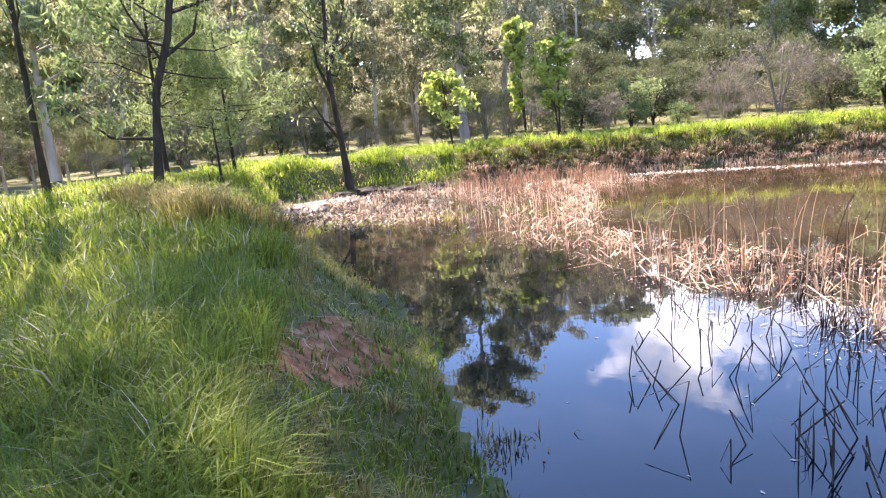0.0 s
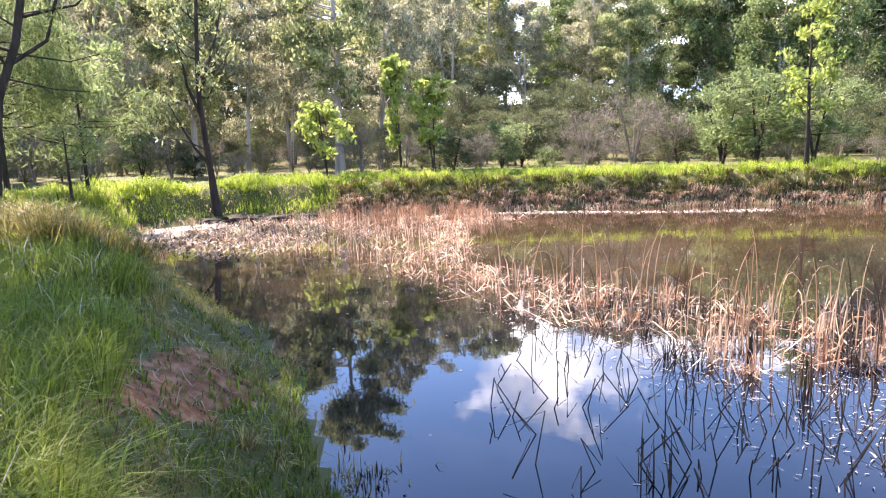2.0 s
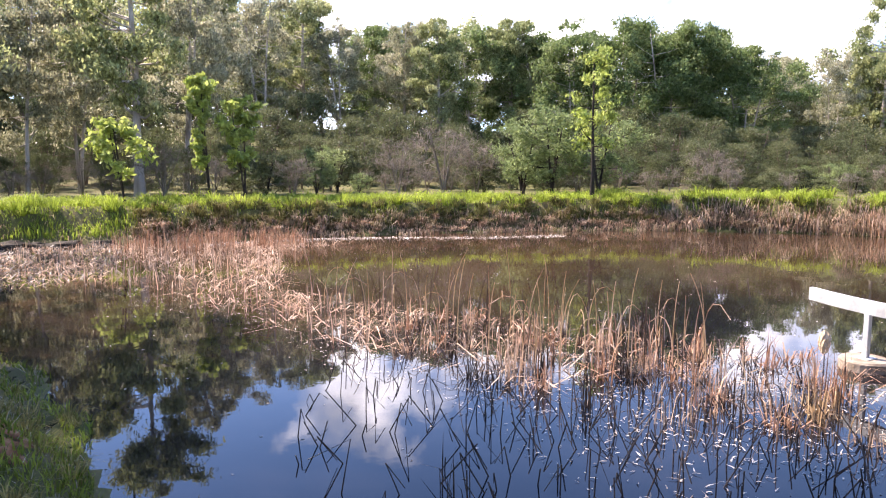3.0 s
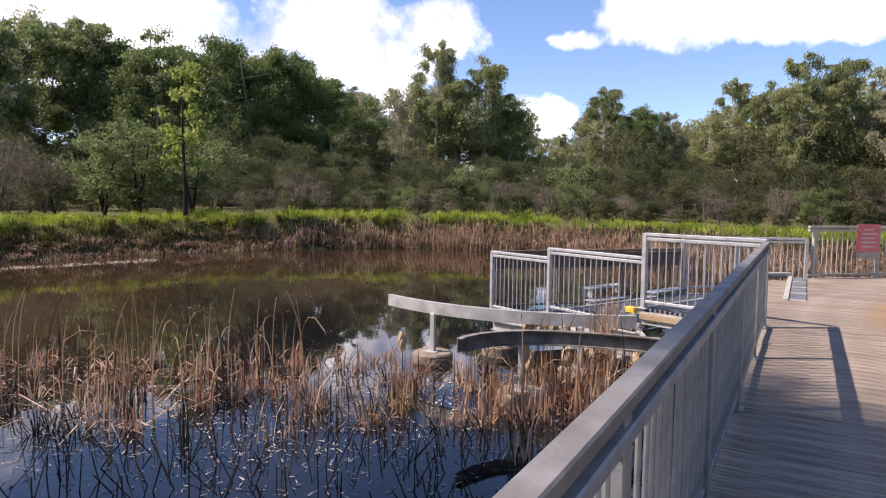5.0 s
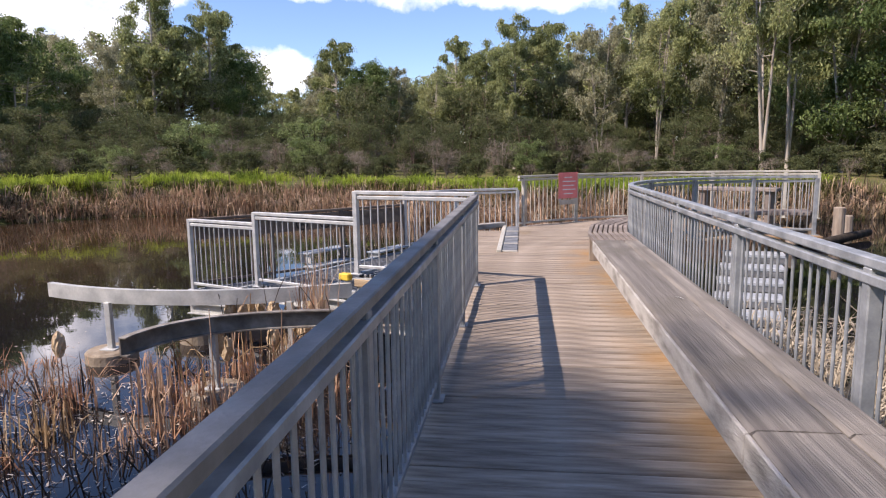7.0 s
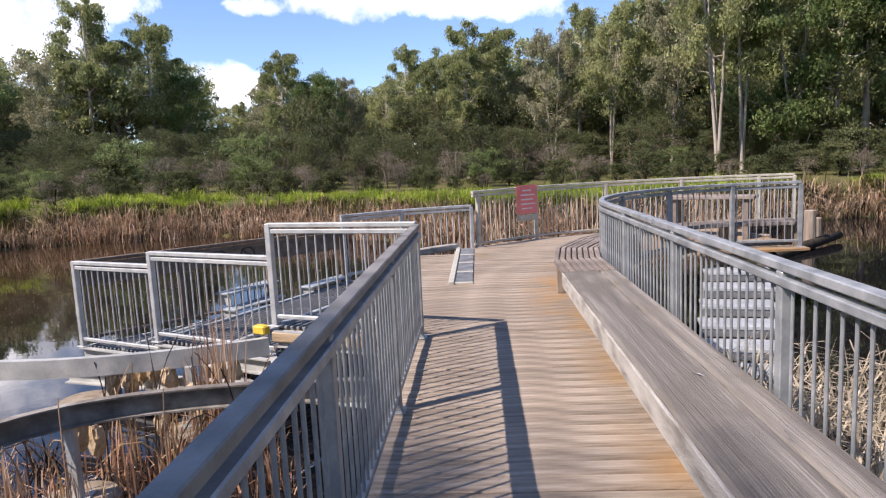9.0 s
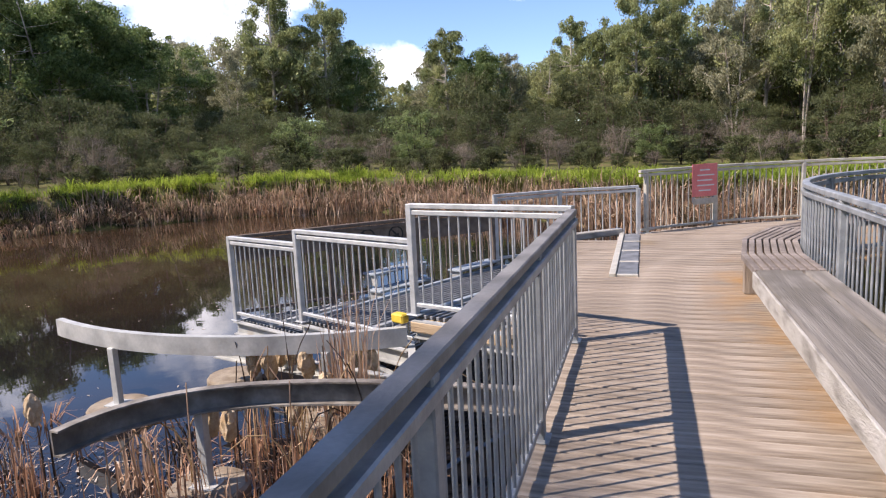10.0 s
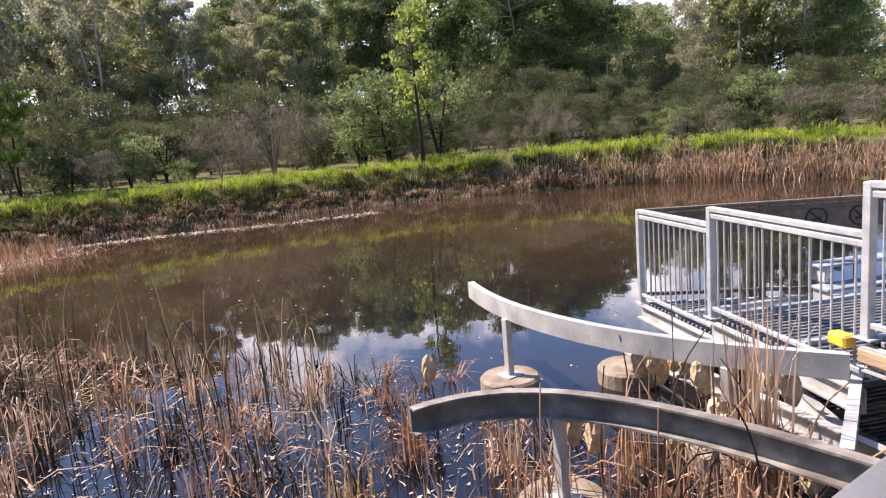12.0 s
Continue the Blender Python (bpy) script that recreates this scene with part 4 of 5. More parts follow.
    W = (leaf[1] * r.uniform(0.7, 1.3, leaves))[:, None]
    v = np.stack([P - A * L / 2, P + B * W / 2, P + A * L / 2, P - B * W / 2], 1).reshape(-1, 3)
    k = np.arange(leaves) * 4
    mesh_object("crown", v, np.stack([k, k + 1, k + 2, k + 3], 1).tolist(), foliage, tree)
    return tree


def set_tree(tree, x, y, scale=1.0, turn=0.0, wide=1.0):
    z = float(ground_z(np.array([x]), np.array([y]))[0]) - 0.05
    tree.matrix_basis = Matrix.Translation((x, y, z)) @ Matrix.Rotation(radians(turn), 4, "Z") @ Matrix.Diagonal((scale * wide, scale * wide, scale, 1))
    return tree


def polar(az, dist):
    return 1.0 + dist * math.sin(radians(az)), dist * math.cos(radians(az))


KINDS = {
    "gum": [grow_tree("gum_tree", "tall gum tree with olive foliage and pale limbs", 12, 2.5, 0.28, 46, 22000, (0.19, 0.075), 0.8, M_BARK_PALE, M_GUM, 0.18, clump_r=0.115, seed=i) for i in (11, 12, 13, 14)],
    "grey": [grow_tree("gum_tree", "grey-green gum tree with thin hanging foliage", 12, 2.6, 0.2, 50, 21000, (0.18, 0.07), 0.8, M_BARK_PALE, M_GUM_GREY, 0.13, stems=2, clump_r=0.115, seed=i) for i in (21, 22, 23)],
    "dark": [grow_tree("broad_tree", "dense dark green tree with leaves down to the ground", 11, 3.5, 0.08, 81, 32000, (0.20, 0.085), 0.5, M_BARK_PALE, M_DARK_LEAF, 0.12, stems=3, clump_r=0.10, seed=i) for i in (31, 32, 33)],
    "multi": [grow_tree("gum_tree", "many-stemmed gum tree with pale forked trunks", 12, 3.0, 0.36, 44, 18000, (0.19, 0.075), 0.8, M_BARK_PALE, M_GUM, 0.125, stems=4, clump_r=0.105, seed=i) for i in (41, 42)],
    "back": [grow_tree("forest_tree", "shadowed gum tree deep in the wood", 12, 4.0, 0.04, 60, 8000, (0.34, 0.15), 0.6, M_BARK_BROWN, M_GUM, 0.2, stems=2, clump_r=0.12, seed=i) for i in (15, 16, 17)],
    "thicket": [grow_tree("thicket_tree", "dark low tree in the thicket under the gums", 6, 2.6, 0.02, 44, 9500, (0.17, 0.06), 0.6, M_BARK_BROWN, M_BUSH, 0.09, stems=4, clump_r=0.14, seed=i) for i in (75, 76, 77)],
    "scrub": [grow_tree("scrub_bush", "leafless grey-brown scrub bush", 3.4, 1.5, 0.12, 30, 1500, (0.34, 0.02), -0.5, M_SCRUB, M_SCRUB, 0.05, stems=5, category="bush", seed=i) for i in (51, 52)],
    "shrub": [grow_tree("bush", "rounded mid-green bush at the forest edge", 3.2, 1.7, 0.06, 32, 4600, (0.17, 0.07), 0.3, M_BARK_DARK, M_BUSH, 0.06, stems=4, category="bush", seed=i, clump_r=0.14) for i in (61, 62)],
    "wattle": [grow_tree("wattle_bush", "bright green feathery wattle bush", 4.5, 1.7, 0.08, 32, 4600, (0.20, 0.06), 0.2, M_BARK_DARK, M_WISPY, 0.07, stems=3, category="bush", seed=i, clump_r=0.14) for i in (71,)],
}
USED = {k: 0 for k in KINDS}
# height of each crown, leaving out its topmost stray leaves
TOPS = {}
for protos in KINDS.values():
    for proto in protos:
        crown = [c for c in proto.children if c.name.startswith("crown")][0].data
        co = np.empty(len(crown.vertices) * 3)
        crown.vertices.foreach_get("co", co)
        TOPS[proto.name] = float(np.percentile(co[2::3], 99.6))


def put(kind, az, dist, el=None, height=None, wide=1.0):
    """A tree of a kind at an azimuth and distance, scaled until its top stands at the elevation or height given."""
    protos = KINDS[kind]
    i = USED[kind]
    USED[kind] += 1
    proto = protos[i % len(protos)]
    x, y = polar(az, dist)
    base_h = TOPS[proto.name]
    g = float(ground_z(np.array([x]), np.array([y]))[0])
    h = height if height else 1.5 + dist * math.tan(radians(el)) - g
    ob = proto if i < len(protos) else copy_thing(proto, Matrix.Identity(4))
    return set_tree(ob, x, y, h / base_h, (i * 77) % 360, wide)


# front row of the wood, by azimuth, distance and the height of its top
FRONT = (("grey", -44, 46, 16), ("gum", -40, 42, 17), ("grey", -35, 44, 15), ("gum", -31, 48, 15), ("grey", -27, 44, 14), ("grey", -23, 47, 14), ("gum", -19, 46, 15), ("grey", -15, 45, 14.5),
         ("grey", -11.5, 48, 14), ("gum", -7.5, 41, 18.8), ("grey", -4, 47, 15.3), ("gum", -1, 52, 15), ("grey", 2.5, 48, 15), ("gum", 6, 52, 15), ("grey", 9, 50, 12.4), ("dark", 11.5, 54, 12.4),
         ("grey", 14.5, 50, 12.4), ("gum", 17.5, 47, 13), ("dark", 20.5, 50, 12.4), ("gum", 23.6, 50, 13), ("dark", 26.5, 50, 12.4), ("dark", 29, 47, 11.4), ("dark", 33, 46, 11.8), ("dark", 36.5, 45, 11.8),
         ("dark", 39.5, 47, 12), ("dark", 42.3, 47, 9.8), ("grey", 45.5, 60, 9), ("grey", 48.5, 56, 9), ("gum", 51.5, 60, 13), ("grey", 53.5, 62, 10), ("gum", 55.8, 61, 12), ("dark", 57.5, 62, 8.5),
         ("grey", 60, 75, 6), ("gum", 62.5, 78, 5.5), ("grey", 64.5, 66, 7.5), ("gum", 66, 62, 9.3), ("dark", 68.5, 60, 7.6), ("grey", 71, 62, 7.2), ("multi", 74, 60, 7), ("gum", 75.8, 64, 9.4),
         ("gum", 78.5, 60, 9.2), ("gum", 81, 56, 11), ("gum", 83.3, 58, 10.4), ("grey", 85.5, 60, 8.6), ("grey", 88, 54, 10.2), ("gum", 90, 56, 11.5), ("multi", 92.5, 50, 11), ("gum", 94.5, 52, 12.6),
         ("grey", 97, 48, 13), ("multi", 100.3, 42, 17), ("multi", 102, 43, 17), ("dark", 105.5, 45, 14), ("gum", 108, 45, 16.5), ("gum", 109.8, 47, 17), ("dark", 112, 48, 14), ("grey", 116, 44, 14), ("dark", 121, 46, 13), ("gum", 127, 44, 14))
for kind, az, dist, el in FRONT:
    dist *= 1.55 if -3 < az < 62 else 1.0
    put(kind, az, dist, el, wide=0.82 if az > 46 and kind != "dark" else 0.9 if az > 46 else 1.05)
# deeper rows, lower on the skyline
LINE_AZ, LINE_EL = [r[1] for r in FRONT], [r[3] for r in FRONT]
for i in range(74):
    az = -47 + i * 2.4 + rng.uniform(-0.8, 0.8)
    el = min(float(np.interp(az, LINE_AZ, LINE_EL)), 15.0)
    put("back", az, 60 + rng.uniform(0, 6) + (36 if -3 < az < 62 else 16 if az < 80 else 0), el * rng.uniform(0.62, 0.88), wide=1.15)
for i in range(34):
    az = -47 + i * 5.2 + rng.uniform(-1.5, 1.5)
    el = min(float(np.interp(az, LINE_AZ, LINE_EL)), 14.5)
    put("back", az, rng.uniform(104, 122), el * (rng.uniform(0.94, 1.04) if az < 26 else rng.uniform(0.78, 0.98)), wide=1.25)
# Unseen trees behind the viewpoint, added to close the place for reflection and light.
for i in range(18):
    put("back", 135 + i * 10, rng.uniform(30, 44), height=rng.uniform(10, 15), wide=1.2)
# undergrowth along the foot of the wood, then the thicket behind it
for i in range(84):
    az = -44 + i * 2.03 + rng.uniform(-0.8, 0.8)
    kind = ("scrub", "scrub", "shrub", "scrub", "wattle", "scrub")[int(rng.integers(0, 6))]
    put(kind, az, 39 + rng.uniform(-1.5, 7), height=rng.uniform(1.2, 3.2) * (0.8 if az > 46 else 1.0), wide=1.2)
for i in range(60):
    put(("scrub", "shrub", "shrub")[i % 3], 38 + i * 1.25 + rng.uniform(-0.6, 0.6), rng.uniform(35, 39), height=rng.uniform(0.7, 1.7), wide=1.15)
for row, (near, low, high) in enumerate(((45, 2.6, 4.4), (51, 3.5, 6.0), (58, 5.0, 8.5), (68, 6.5, 10.0))):
    for i in range(58):
        az = -47 + i * 3.05 + row * 0.8 + rng.uniform(-1, 1)
        put("thicket", az, near + rng.uniform(-2, 2), height=rng.uniform(low, high) * (0.6 if 44 < az < 66 else 0.85 if az > 66 else 0.75), wide=0.95)
for az, d, h in ((27, 37, 5.0), (24.5, 38, 4.4), (31, 38, 4.6), (64, 44, 3.6), (55, 42, 3.2)):
    put("wattle", az, d, height=h, wide=1.2)
for az, d, h in ((13.5, 37, 3.4), (17.5, 38, 4.2), (20.5, 40, 3.4)):
    put("scrub", az, d, height=h, wide=1.15)

# single trees on the banks
set_tree(grow_tree("young_tree", "slim dark-trunked tree with sparse high foliage on the bank", 15, 2.6, 0.38, 22, 3600, (0.26, 0.06), 0.6, M_BARK_DARK, M_WISPY, 0.115, seed=81, bend=0.02), -17.0, 20.5)
# Upper trunk and head are unseen, placed so their shade falls on the boardwalk.
set_tree(grow_tree("wispy_tree", "tall dark forked tree with wispy feathery foliage beside the pond", 26.0, 4.0, 0.05, 84, 46000, (0.36, 0.075), 0.5, M_BARK_DARK, M_WISPY, 0.125, seed=83, bend=0.02, clump_r=0.13, high=0.5, head=(60, 25.0, 26.8, 1.6, 1.4, 0.6),
                   lead=[(0, 0), (0.12, 1.2), (0.37, 3.05), (0.93, 4.6), (1.25, 6.2), (1.35, 8), (1.2, 12), (0.6, 17), (0.1, 22.5)], facing=radians(-31.8),
                   limbs=(((0.75, 4.0), (1.6, 4.7), (2.05, 5.6), (2.3, 6.9), (2.45, 8.6)), ((0.85, 4.3), (2.0, 4.15), (3.3, 4.5)), ((0.6, 3.6), (1.8, 3.35), (2.9, 3.3)), ((0.5, 3.3), (-0.6, 3.9), (-1.9, 4.0)),
                          ((1.0, 5.0), (-0.2, 5.9), (-1.6, 6.2)), ((1.2, 6.0), (0.2, 7.0), (-1.0, 7.6)))), -11.55, 18.6)
# Trunk above 9 m and the high crown are unseen, added to shade the near grass.
set_tree(grow_tree("leaning_tree", "tall dark tree with a curved trunk leaning over the bank", 22, 3.0, 0.34, 44, 5000, (0.40, 0.10), 0.5, M_BARK_DARK, M_WISPY, 0.21, seed=93, clump_r=0.16,
                   lead=[(0, 0), (0.0, 1.5), (0.22, 3.2), (0.6, 4.5), (1.2, 5.5), (1.8, 6.5), (2.0, 9), (1.7, 14), (1.3, 20.5)], facing=radians(-44.5), limbs=(((0.6, 4.5), (0.3, 5.6), (0.5, 6.6), (0.4, 8.0)), ((1.2, 5.5), (2.2, 5.8), (3.2, 5.7)))), -13.9, 13.8)
set_tree(grow_tree("feathery_tree", "small feathery light green tree behind the bank", 8.5, 2.7, 0.16, 40, 9000, (0.30, 0.035), 0.4, M_BARK_DARK, M_WISPY, 0.08, seed=91, clump_r=0.16), -13.0, 21.6)
set_tree(grow_tree("feathery_tree", "low feathery green tree beside the inlet", 6.0, 2.4, 0.2, 34, 7000, (0.28, 0.035), 0.4, M_BARK_DARK, M_WISPY, 0.06, seed=92, clump_r=0.16), -10.9, 22.6)
set_tree(grow_tree("sapling", "thin dark sapling with few leaves on the bank", 2.6, 0.7, 0.35, 8, 260, (0.12, 0.04), 0.3, M_BARK_DARK, M_WISPY, 0.045, seed=84), -10.3, 20.3)
set_tree(grow_tree("thin_tree", "thin sparse tree with bare dark branches on the far bank", 12.5, 1.7, 0.34, 26, 1500, (0.24, 0.06), 0.6, M_BARK_DARK, M_GUM, 0.14, seed=85, bend=0.02,
                   lead=[(0, 0), (-0.12, 1.6), (-0.25, 3), (-0.36, 4.6), (-0.3, 6.4), (-0.2, 8.2), (0, 11.5)], facing=radians(-16.6),
                   limbs=(((-0.15, 2.0), (-0.7, 2.7), (-1.2, 3.6), (-1.6, 4.6)), ((-0.3, 3.8), (-0.7, 5.0), (-1.0, 6.0), (-1.2, 7.0)), ((-0.34, 4.8), (0.15, 5.9), (0.5, 7.0), (0.7, 8.4)), ((-0.2, 2.6), (-0.9, 3.0), (-1.7, 3.1)))), -7.6, 25.9)
set_tree(grow_tree("light_bush", "small light green bush on the far bank", 3.9, 1.2, 0.38, 20, 1300, (0.26, 0.13), 0.4, M_BARK_DARK, M_LIGHT_LEAF, 0.05, stems=3, category="bush", seed=86), -3.8, 30.6)
for dx, h, sd in ((-0.7, 6.3, 87), (0.9, 5.4, 88)):
    set_tree(grow_tree("light_sapling", "bright yellow-green leafy sapling on the far bank", h, 0.95, 0.28, 22, 1500, (0.30, 0.16), 0.4, M_BARK_DARK, M_LIGHT_LEAF, 0.06, stems=2, seed=sd), 0.3 + dx, 32.6)
set_tree(grow_tree("slender_tree", "slender young tree with thin light crown on the bank", 7.6, 1.35, 0.30, 26, 2000, (0.24, 0.10), 0.5, M_BARK_DARK, M_LIGHT_LEAF, 0.10, seed=89, bend=0.02), 17.8, 28.6)

# ---- grass ----
CANT = np.array([(-1.65, 4.45)])


def bare(x, y):
    """Under 1 where the soil is worn bare."""
    a, b = x + 1.62, y - 4.42
    p, q = 0.92 * a - 0.38 * b * 0.6, 0.45 * a + 0.9 * b
    return (p / 0.34) ** 2 + (q / 1.15) ** 2 + 0.75 * np.sin(x * 11 + 2 * np.sin(y * 5)) * np.cos(y * 9) + 0.55 * np.sin(x * 23 + 3 * np.sin(y * 13)) * np.cos(y * 19 + x * 7)


def build_grass():
    n = 95000
    t = rng.uniform(0, 1, n)
    rr = 1.1 * (26 / 1.1) ** t
    a = np.radians(rng.uniform(-68, 12, n))
    x, y = 0.2 + rr * np.sin(a), -0.4 + rr * np.cos(a)
    d = shore(x, y)
    tuft = 0.5 + 0.5 * np.sin(x * 3.1 + np.sin(y * 2.3) * 1.7) * np.cos(y * 2.7 + np.sin(x * 1.9))
    keep = (d > -0.12) & (rng.uniform(0, 1, n) < np.clip(bare(x, y), 0.4, 1.0)) & (rng.uniform(0, 1, n) < 0.35 + 0.65 * tuft)
    keep &= ~((x > -0.75) & (y < 1.6))
    x, y, rr, d, tuft = x[keep], y[keep], rr[keep], d[keep], tuft[keep]
    P = np.stack([x, y, np.maximum(ground_z(x, y), WATER - 0.04) - 0.02], 1)
    tall = smooth01((d - 1.15) / 0.8)
    H = (0.085 + 0.26 * tall + 0.24 * tuft * (0.22 + 0.78 * tall)) * rng.uniform(0.5, 1.3, len(x))
    v, f = fan_blades(P, H, 0.0065 + 0.0018 * rr * rng.uniform(0.5, 1.2, len(x)), rng.uniform(0.15, 0.95, len(x)))
    stuff("grass", v, f, M_GRASS, "lush long green grass on the near bank", "grass")
    # long blades arching over the water's edge
    m = 5000
    s = rng.integers(0, 6, m)
    A, B = POND[s], np.roll(POND, -1, 0)[s]
    q = A + (B - A) * rng.uniform(0, 1, m)[:, None] + rng.normal(0, 0.3, (m, 2))
    dd = shore(q[:, 0], q[:, 1])
    q = q[(dd > -0.05) & (dd < 0.45) & (np.sin(q[:, 0] * 5.1 + q[:, 1] * 3.7) > rng.uniform(-1.0, 0.9, m))]
    m = len(q)
    E = np.column_stack([q, np.maximum(ground_z(q[:, 0], q[:, 1]), WATER) - 0.02])
    v, f = fan_blades(E, rng.uniform(0.06, 0.22, m), rng.uniform(0.006, 0.014, m), rng.uniform(0.3, 1.3, m), 0.5)
    stuff("edge_grass", v, f, M_GRASS, "long grass arching over the pond edge", "grass")
    m = 1700
    pick = rng.choice(len(x), m, p=(0.05 + tall) / np.sum(0.05 + tall))
    v, f = fan_blades(P[pick] + rng.normal(0, 0.03, (m, 3)) * (1, 1, 0), H[pick] * 1.15, 0.004 + 0.0012 * rr[pick], rng.uniform(0.4, 1.3, m))
    stuff("dry_grass", v, f, M_STRAW, "pale dry grass stalks among the green", "grass")
    # shorter grass round the landward end of the boardwalk
    m = 16000
    q = np.column_stack([rng.uniform(-9, 1.2, m), rng.uniform(-8, 2.5, m)])
    side = -0.15402 * (q[:, 0] - 9.0) + 0.98807 * (q[:, 1] - 1.29)
    q = q[(shore(q[:, 0], q[:, 1]) > 0.05) & ((side > 0.3) | (side < -2.3) | (q[:, 0] < -3.3))]
    m = len(q)
    v, f = fan_blades(np.column_stack([q, ground_z(q[:, 0], q[:, 1]) - 0.02]), rng.uniform(0.08, 0.26, m), rng.uniform(0.012, 0.025, m), rng.uniform(0.2, 1.1, m))
    stuff("short_grass", v, f, M_GRASS, "short green grass round the end of the boardwalk", "grass")
    # dry mixed grass on the slope down to the water
    m = 9000
    q = np.column_stack([rng.uniform(-5.5, -0.2, m), rng.uniform(1.8, 12, m)])
    dd = shore(q[:, 0], q[:, 1])
    q = q[(dd > 0.1) & (dd < 1.5) & (rng.uniform(0, 1, m) < np.clip(bare(q[:, 0], q[:, 1]) - 0.5, 0.05, 1))]
    m = len(q)
    E = np.column_stack([q, ground_z(q[:, 0], q[:, 1]) - 0.01])
    v, f = fan_blades(E, rng.uniform(0.05, 0.17, m), rng.uniform(0.005, 0.012, m), rng.uniform(0.3, 1.4, m), 0.4)
    stuff("slope_grass", v, f, M_RUST_TUFT, "dry olive and tan grass on the slope to the water", "grass")
    m = 2600
    q = np.column_stack([rng.uniform(-5.5, -0.2, m), rng.uniform(1.8, 10, m)])
    dd = shore(q[:, 0], q[:, 1])
    q = q[(dd > 0.05) & (dd < 1.6)]
    m = len(q)
    v, f = fan_blades(np.column_stack([q, ground_z(q[:, 0], q[:, 1]) + 0.01]), rng.uniform(0.03, 0.16, m), rng.uniform(0.004, 0.009, m), rng.uniform(0.6, 2.4, m), 0.35)
    stuff("slope_straw", v, f, M_STRAW, "pale dry blades strewn over the trampled slope", "grass")
    g = 150
    X, Y = np.meshgrid(np.linspace(-2.7, -0.7, g), np.linspace(2.8, 6.0, g))
    ok = bare(X, Y) < 1.0
    vid = -np.ones(g * g, int)
    ZZ = ground_z(X.ravel(), Y.ravel()).reshape(X.shape)
    use = [(j, i) for j in range(g - 1) for i in range(g - 1) if ok[j, i]]
    verts, faces = [], []
    for j, i in use:
        q = []
        for jj, ii in ((j, i), (j, i + 1), (j + 1, i + 1), (j + 1, i)):
            k = jj * g + ii
            if vid[k] < 0:
                vid[k] = len(verts)
                verts.append((X[jj, ii], Y[jj, ii], float(ZZ[jj, ii]) + 0.012))
            q.append(vid[k])
        faces.append(q)
    tagged(mesh_object("dirt_patch", verts, faces, M_DIRT, smooth=True), "bare reddish soil worn into the bank", "ground", kind="structure")
    # full clumps of long grass above the slope
    m = 1500
    rr = 1.8 * (13 / 1.8) ** rng.uniform(0, 1, m)
    a = np.radians(rng.uniform(-66, 4, m))
    q = np.column_stack([0.2 + rr * np.sin(a), -0.4 + rr * np.cos(a)])
    dd = shore(q[:, 0], q[:, 1])
    q = q[(dd > 1.45) & ~((q[:, 0] > -0.75) & (q[:, 1] < 1.6))]
    C = np.column_stack([q, ground_z(q[:, 0], q[:, 1]) - 0.02])
    v, f = tussocks(C, 46, rng.uniform(0.3, 0.62, len(C)), 0.10, 0.009)
    stuff("grass_clumps", v, f, M_GRASS, "arching clumps of long green grass on the near bank", "grass")
    # low clumps on the trampled slope
    m = 900
    q = np.column_stack([rng.uniform(-7, 0.0, m), rng.uniform(2.2, 16, m)])
    dd = shore(q[:, 0], q[:, 1])
    q = q[(dd > 0.05) & (dd < 1.5) & (bare(q[:, 0], q[:, 1]) > 1.15)]
    C = np.column_stack([q, ground_z(q[:, 0], q[:, 1]) - 0.02])
    v, f = tussocks(C, 40, rng.uniform(0.10, 0.26, len(C)), 0.08, 0.009, (0.3, 1.4), 0.5)
    stuff("slope_clumps", v, f, M_RUST_TUFT, "low olive clumps of grass on the trampled slope", "grass")
    # the far bank, brighter and coarser
    n = 95000
    s = rng.integers(0, len(POND), n)
    far = np.array([i for i in range(4, 21)])
    s = far[rng.integers(0, len(far), n)]
    A, B = POND[s], np.roll(POND, -1, 0)[s]
    u = rng.uniform(0, 1, n)[:, None]
    base = A + (B - A) * u
    tang = (B - A) / np.linalg.norm(B - A, axis=1)[:, None]
    outw = np.stack([-tang[:, 1], tang[:, 0]], 1)
    reach = rng.uniform(0, 1, n) ** 1.6 * 8.5
    q = base + outw * reach[:, None] + rng.normal(0, 0.5, (n, 2))
    x, y = q[:, 0], q[:, 1]
    d = shore(x, y)
    keep = (d > np.where(x < -2, 0.3, 0.8)) | ((d > 0.5) & (rng.uniform(0, 1, n) < 0.15))
    x, y, d = x[keep], y[keep], d[keep]
    n = len(x)
    lump = 0.5 + 0.5 * np.sin(x * 1.9 + np.sin(y * 1.3) * 2) * np.cos(y * 1.7 + np.sin(x * 1.1))
    P = np.stack([x, y, ground_z(x, y) - 0.03], 1)
    H = (0.11 + 0.34 * lump ** 2) * rng.uniform(0.6, 1.25, n)
    v, f = fan_blades(P, H, rng.uniform(0.018, 0.04, n), rng.uniform(0.1, 0.8, n))
    v = v.reshape(-1, 5, 3)
    low = (x > -2.5) & (d + 0.6 * lump < rng.uniform(1.1, 1.9, n))
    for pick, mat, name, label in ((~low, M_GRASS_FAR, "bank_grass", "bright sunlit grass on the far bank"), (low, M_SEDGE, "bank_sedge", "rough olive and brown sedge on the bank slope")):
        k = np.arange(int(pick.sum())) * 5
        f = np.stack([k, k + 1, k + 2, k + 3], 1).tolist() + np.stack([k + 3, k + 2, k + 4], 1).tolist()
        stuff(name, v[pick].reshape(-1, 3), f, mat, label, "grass")
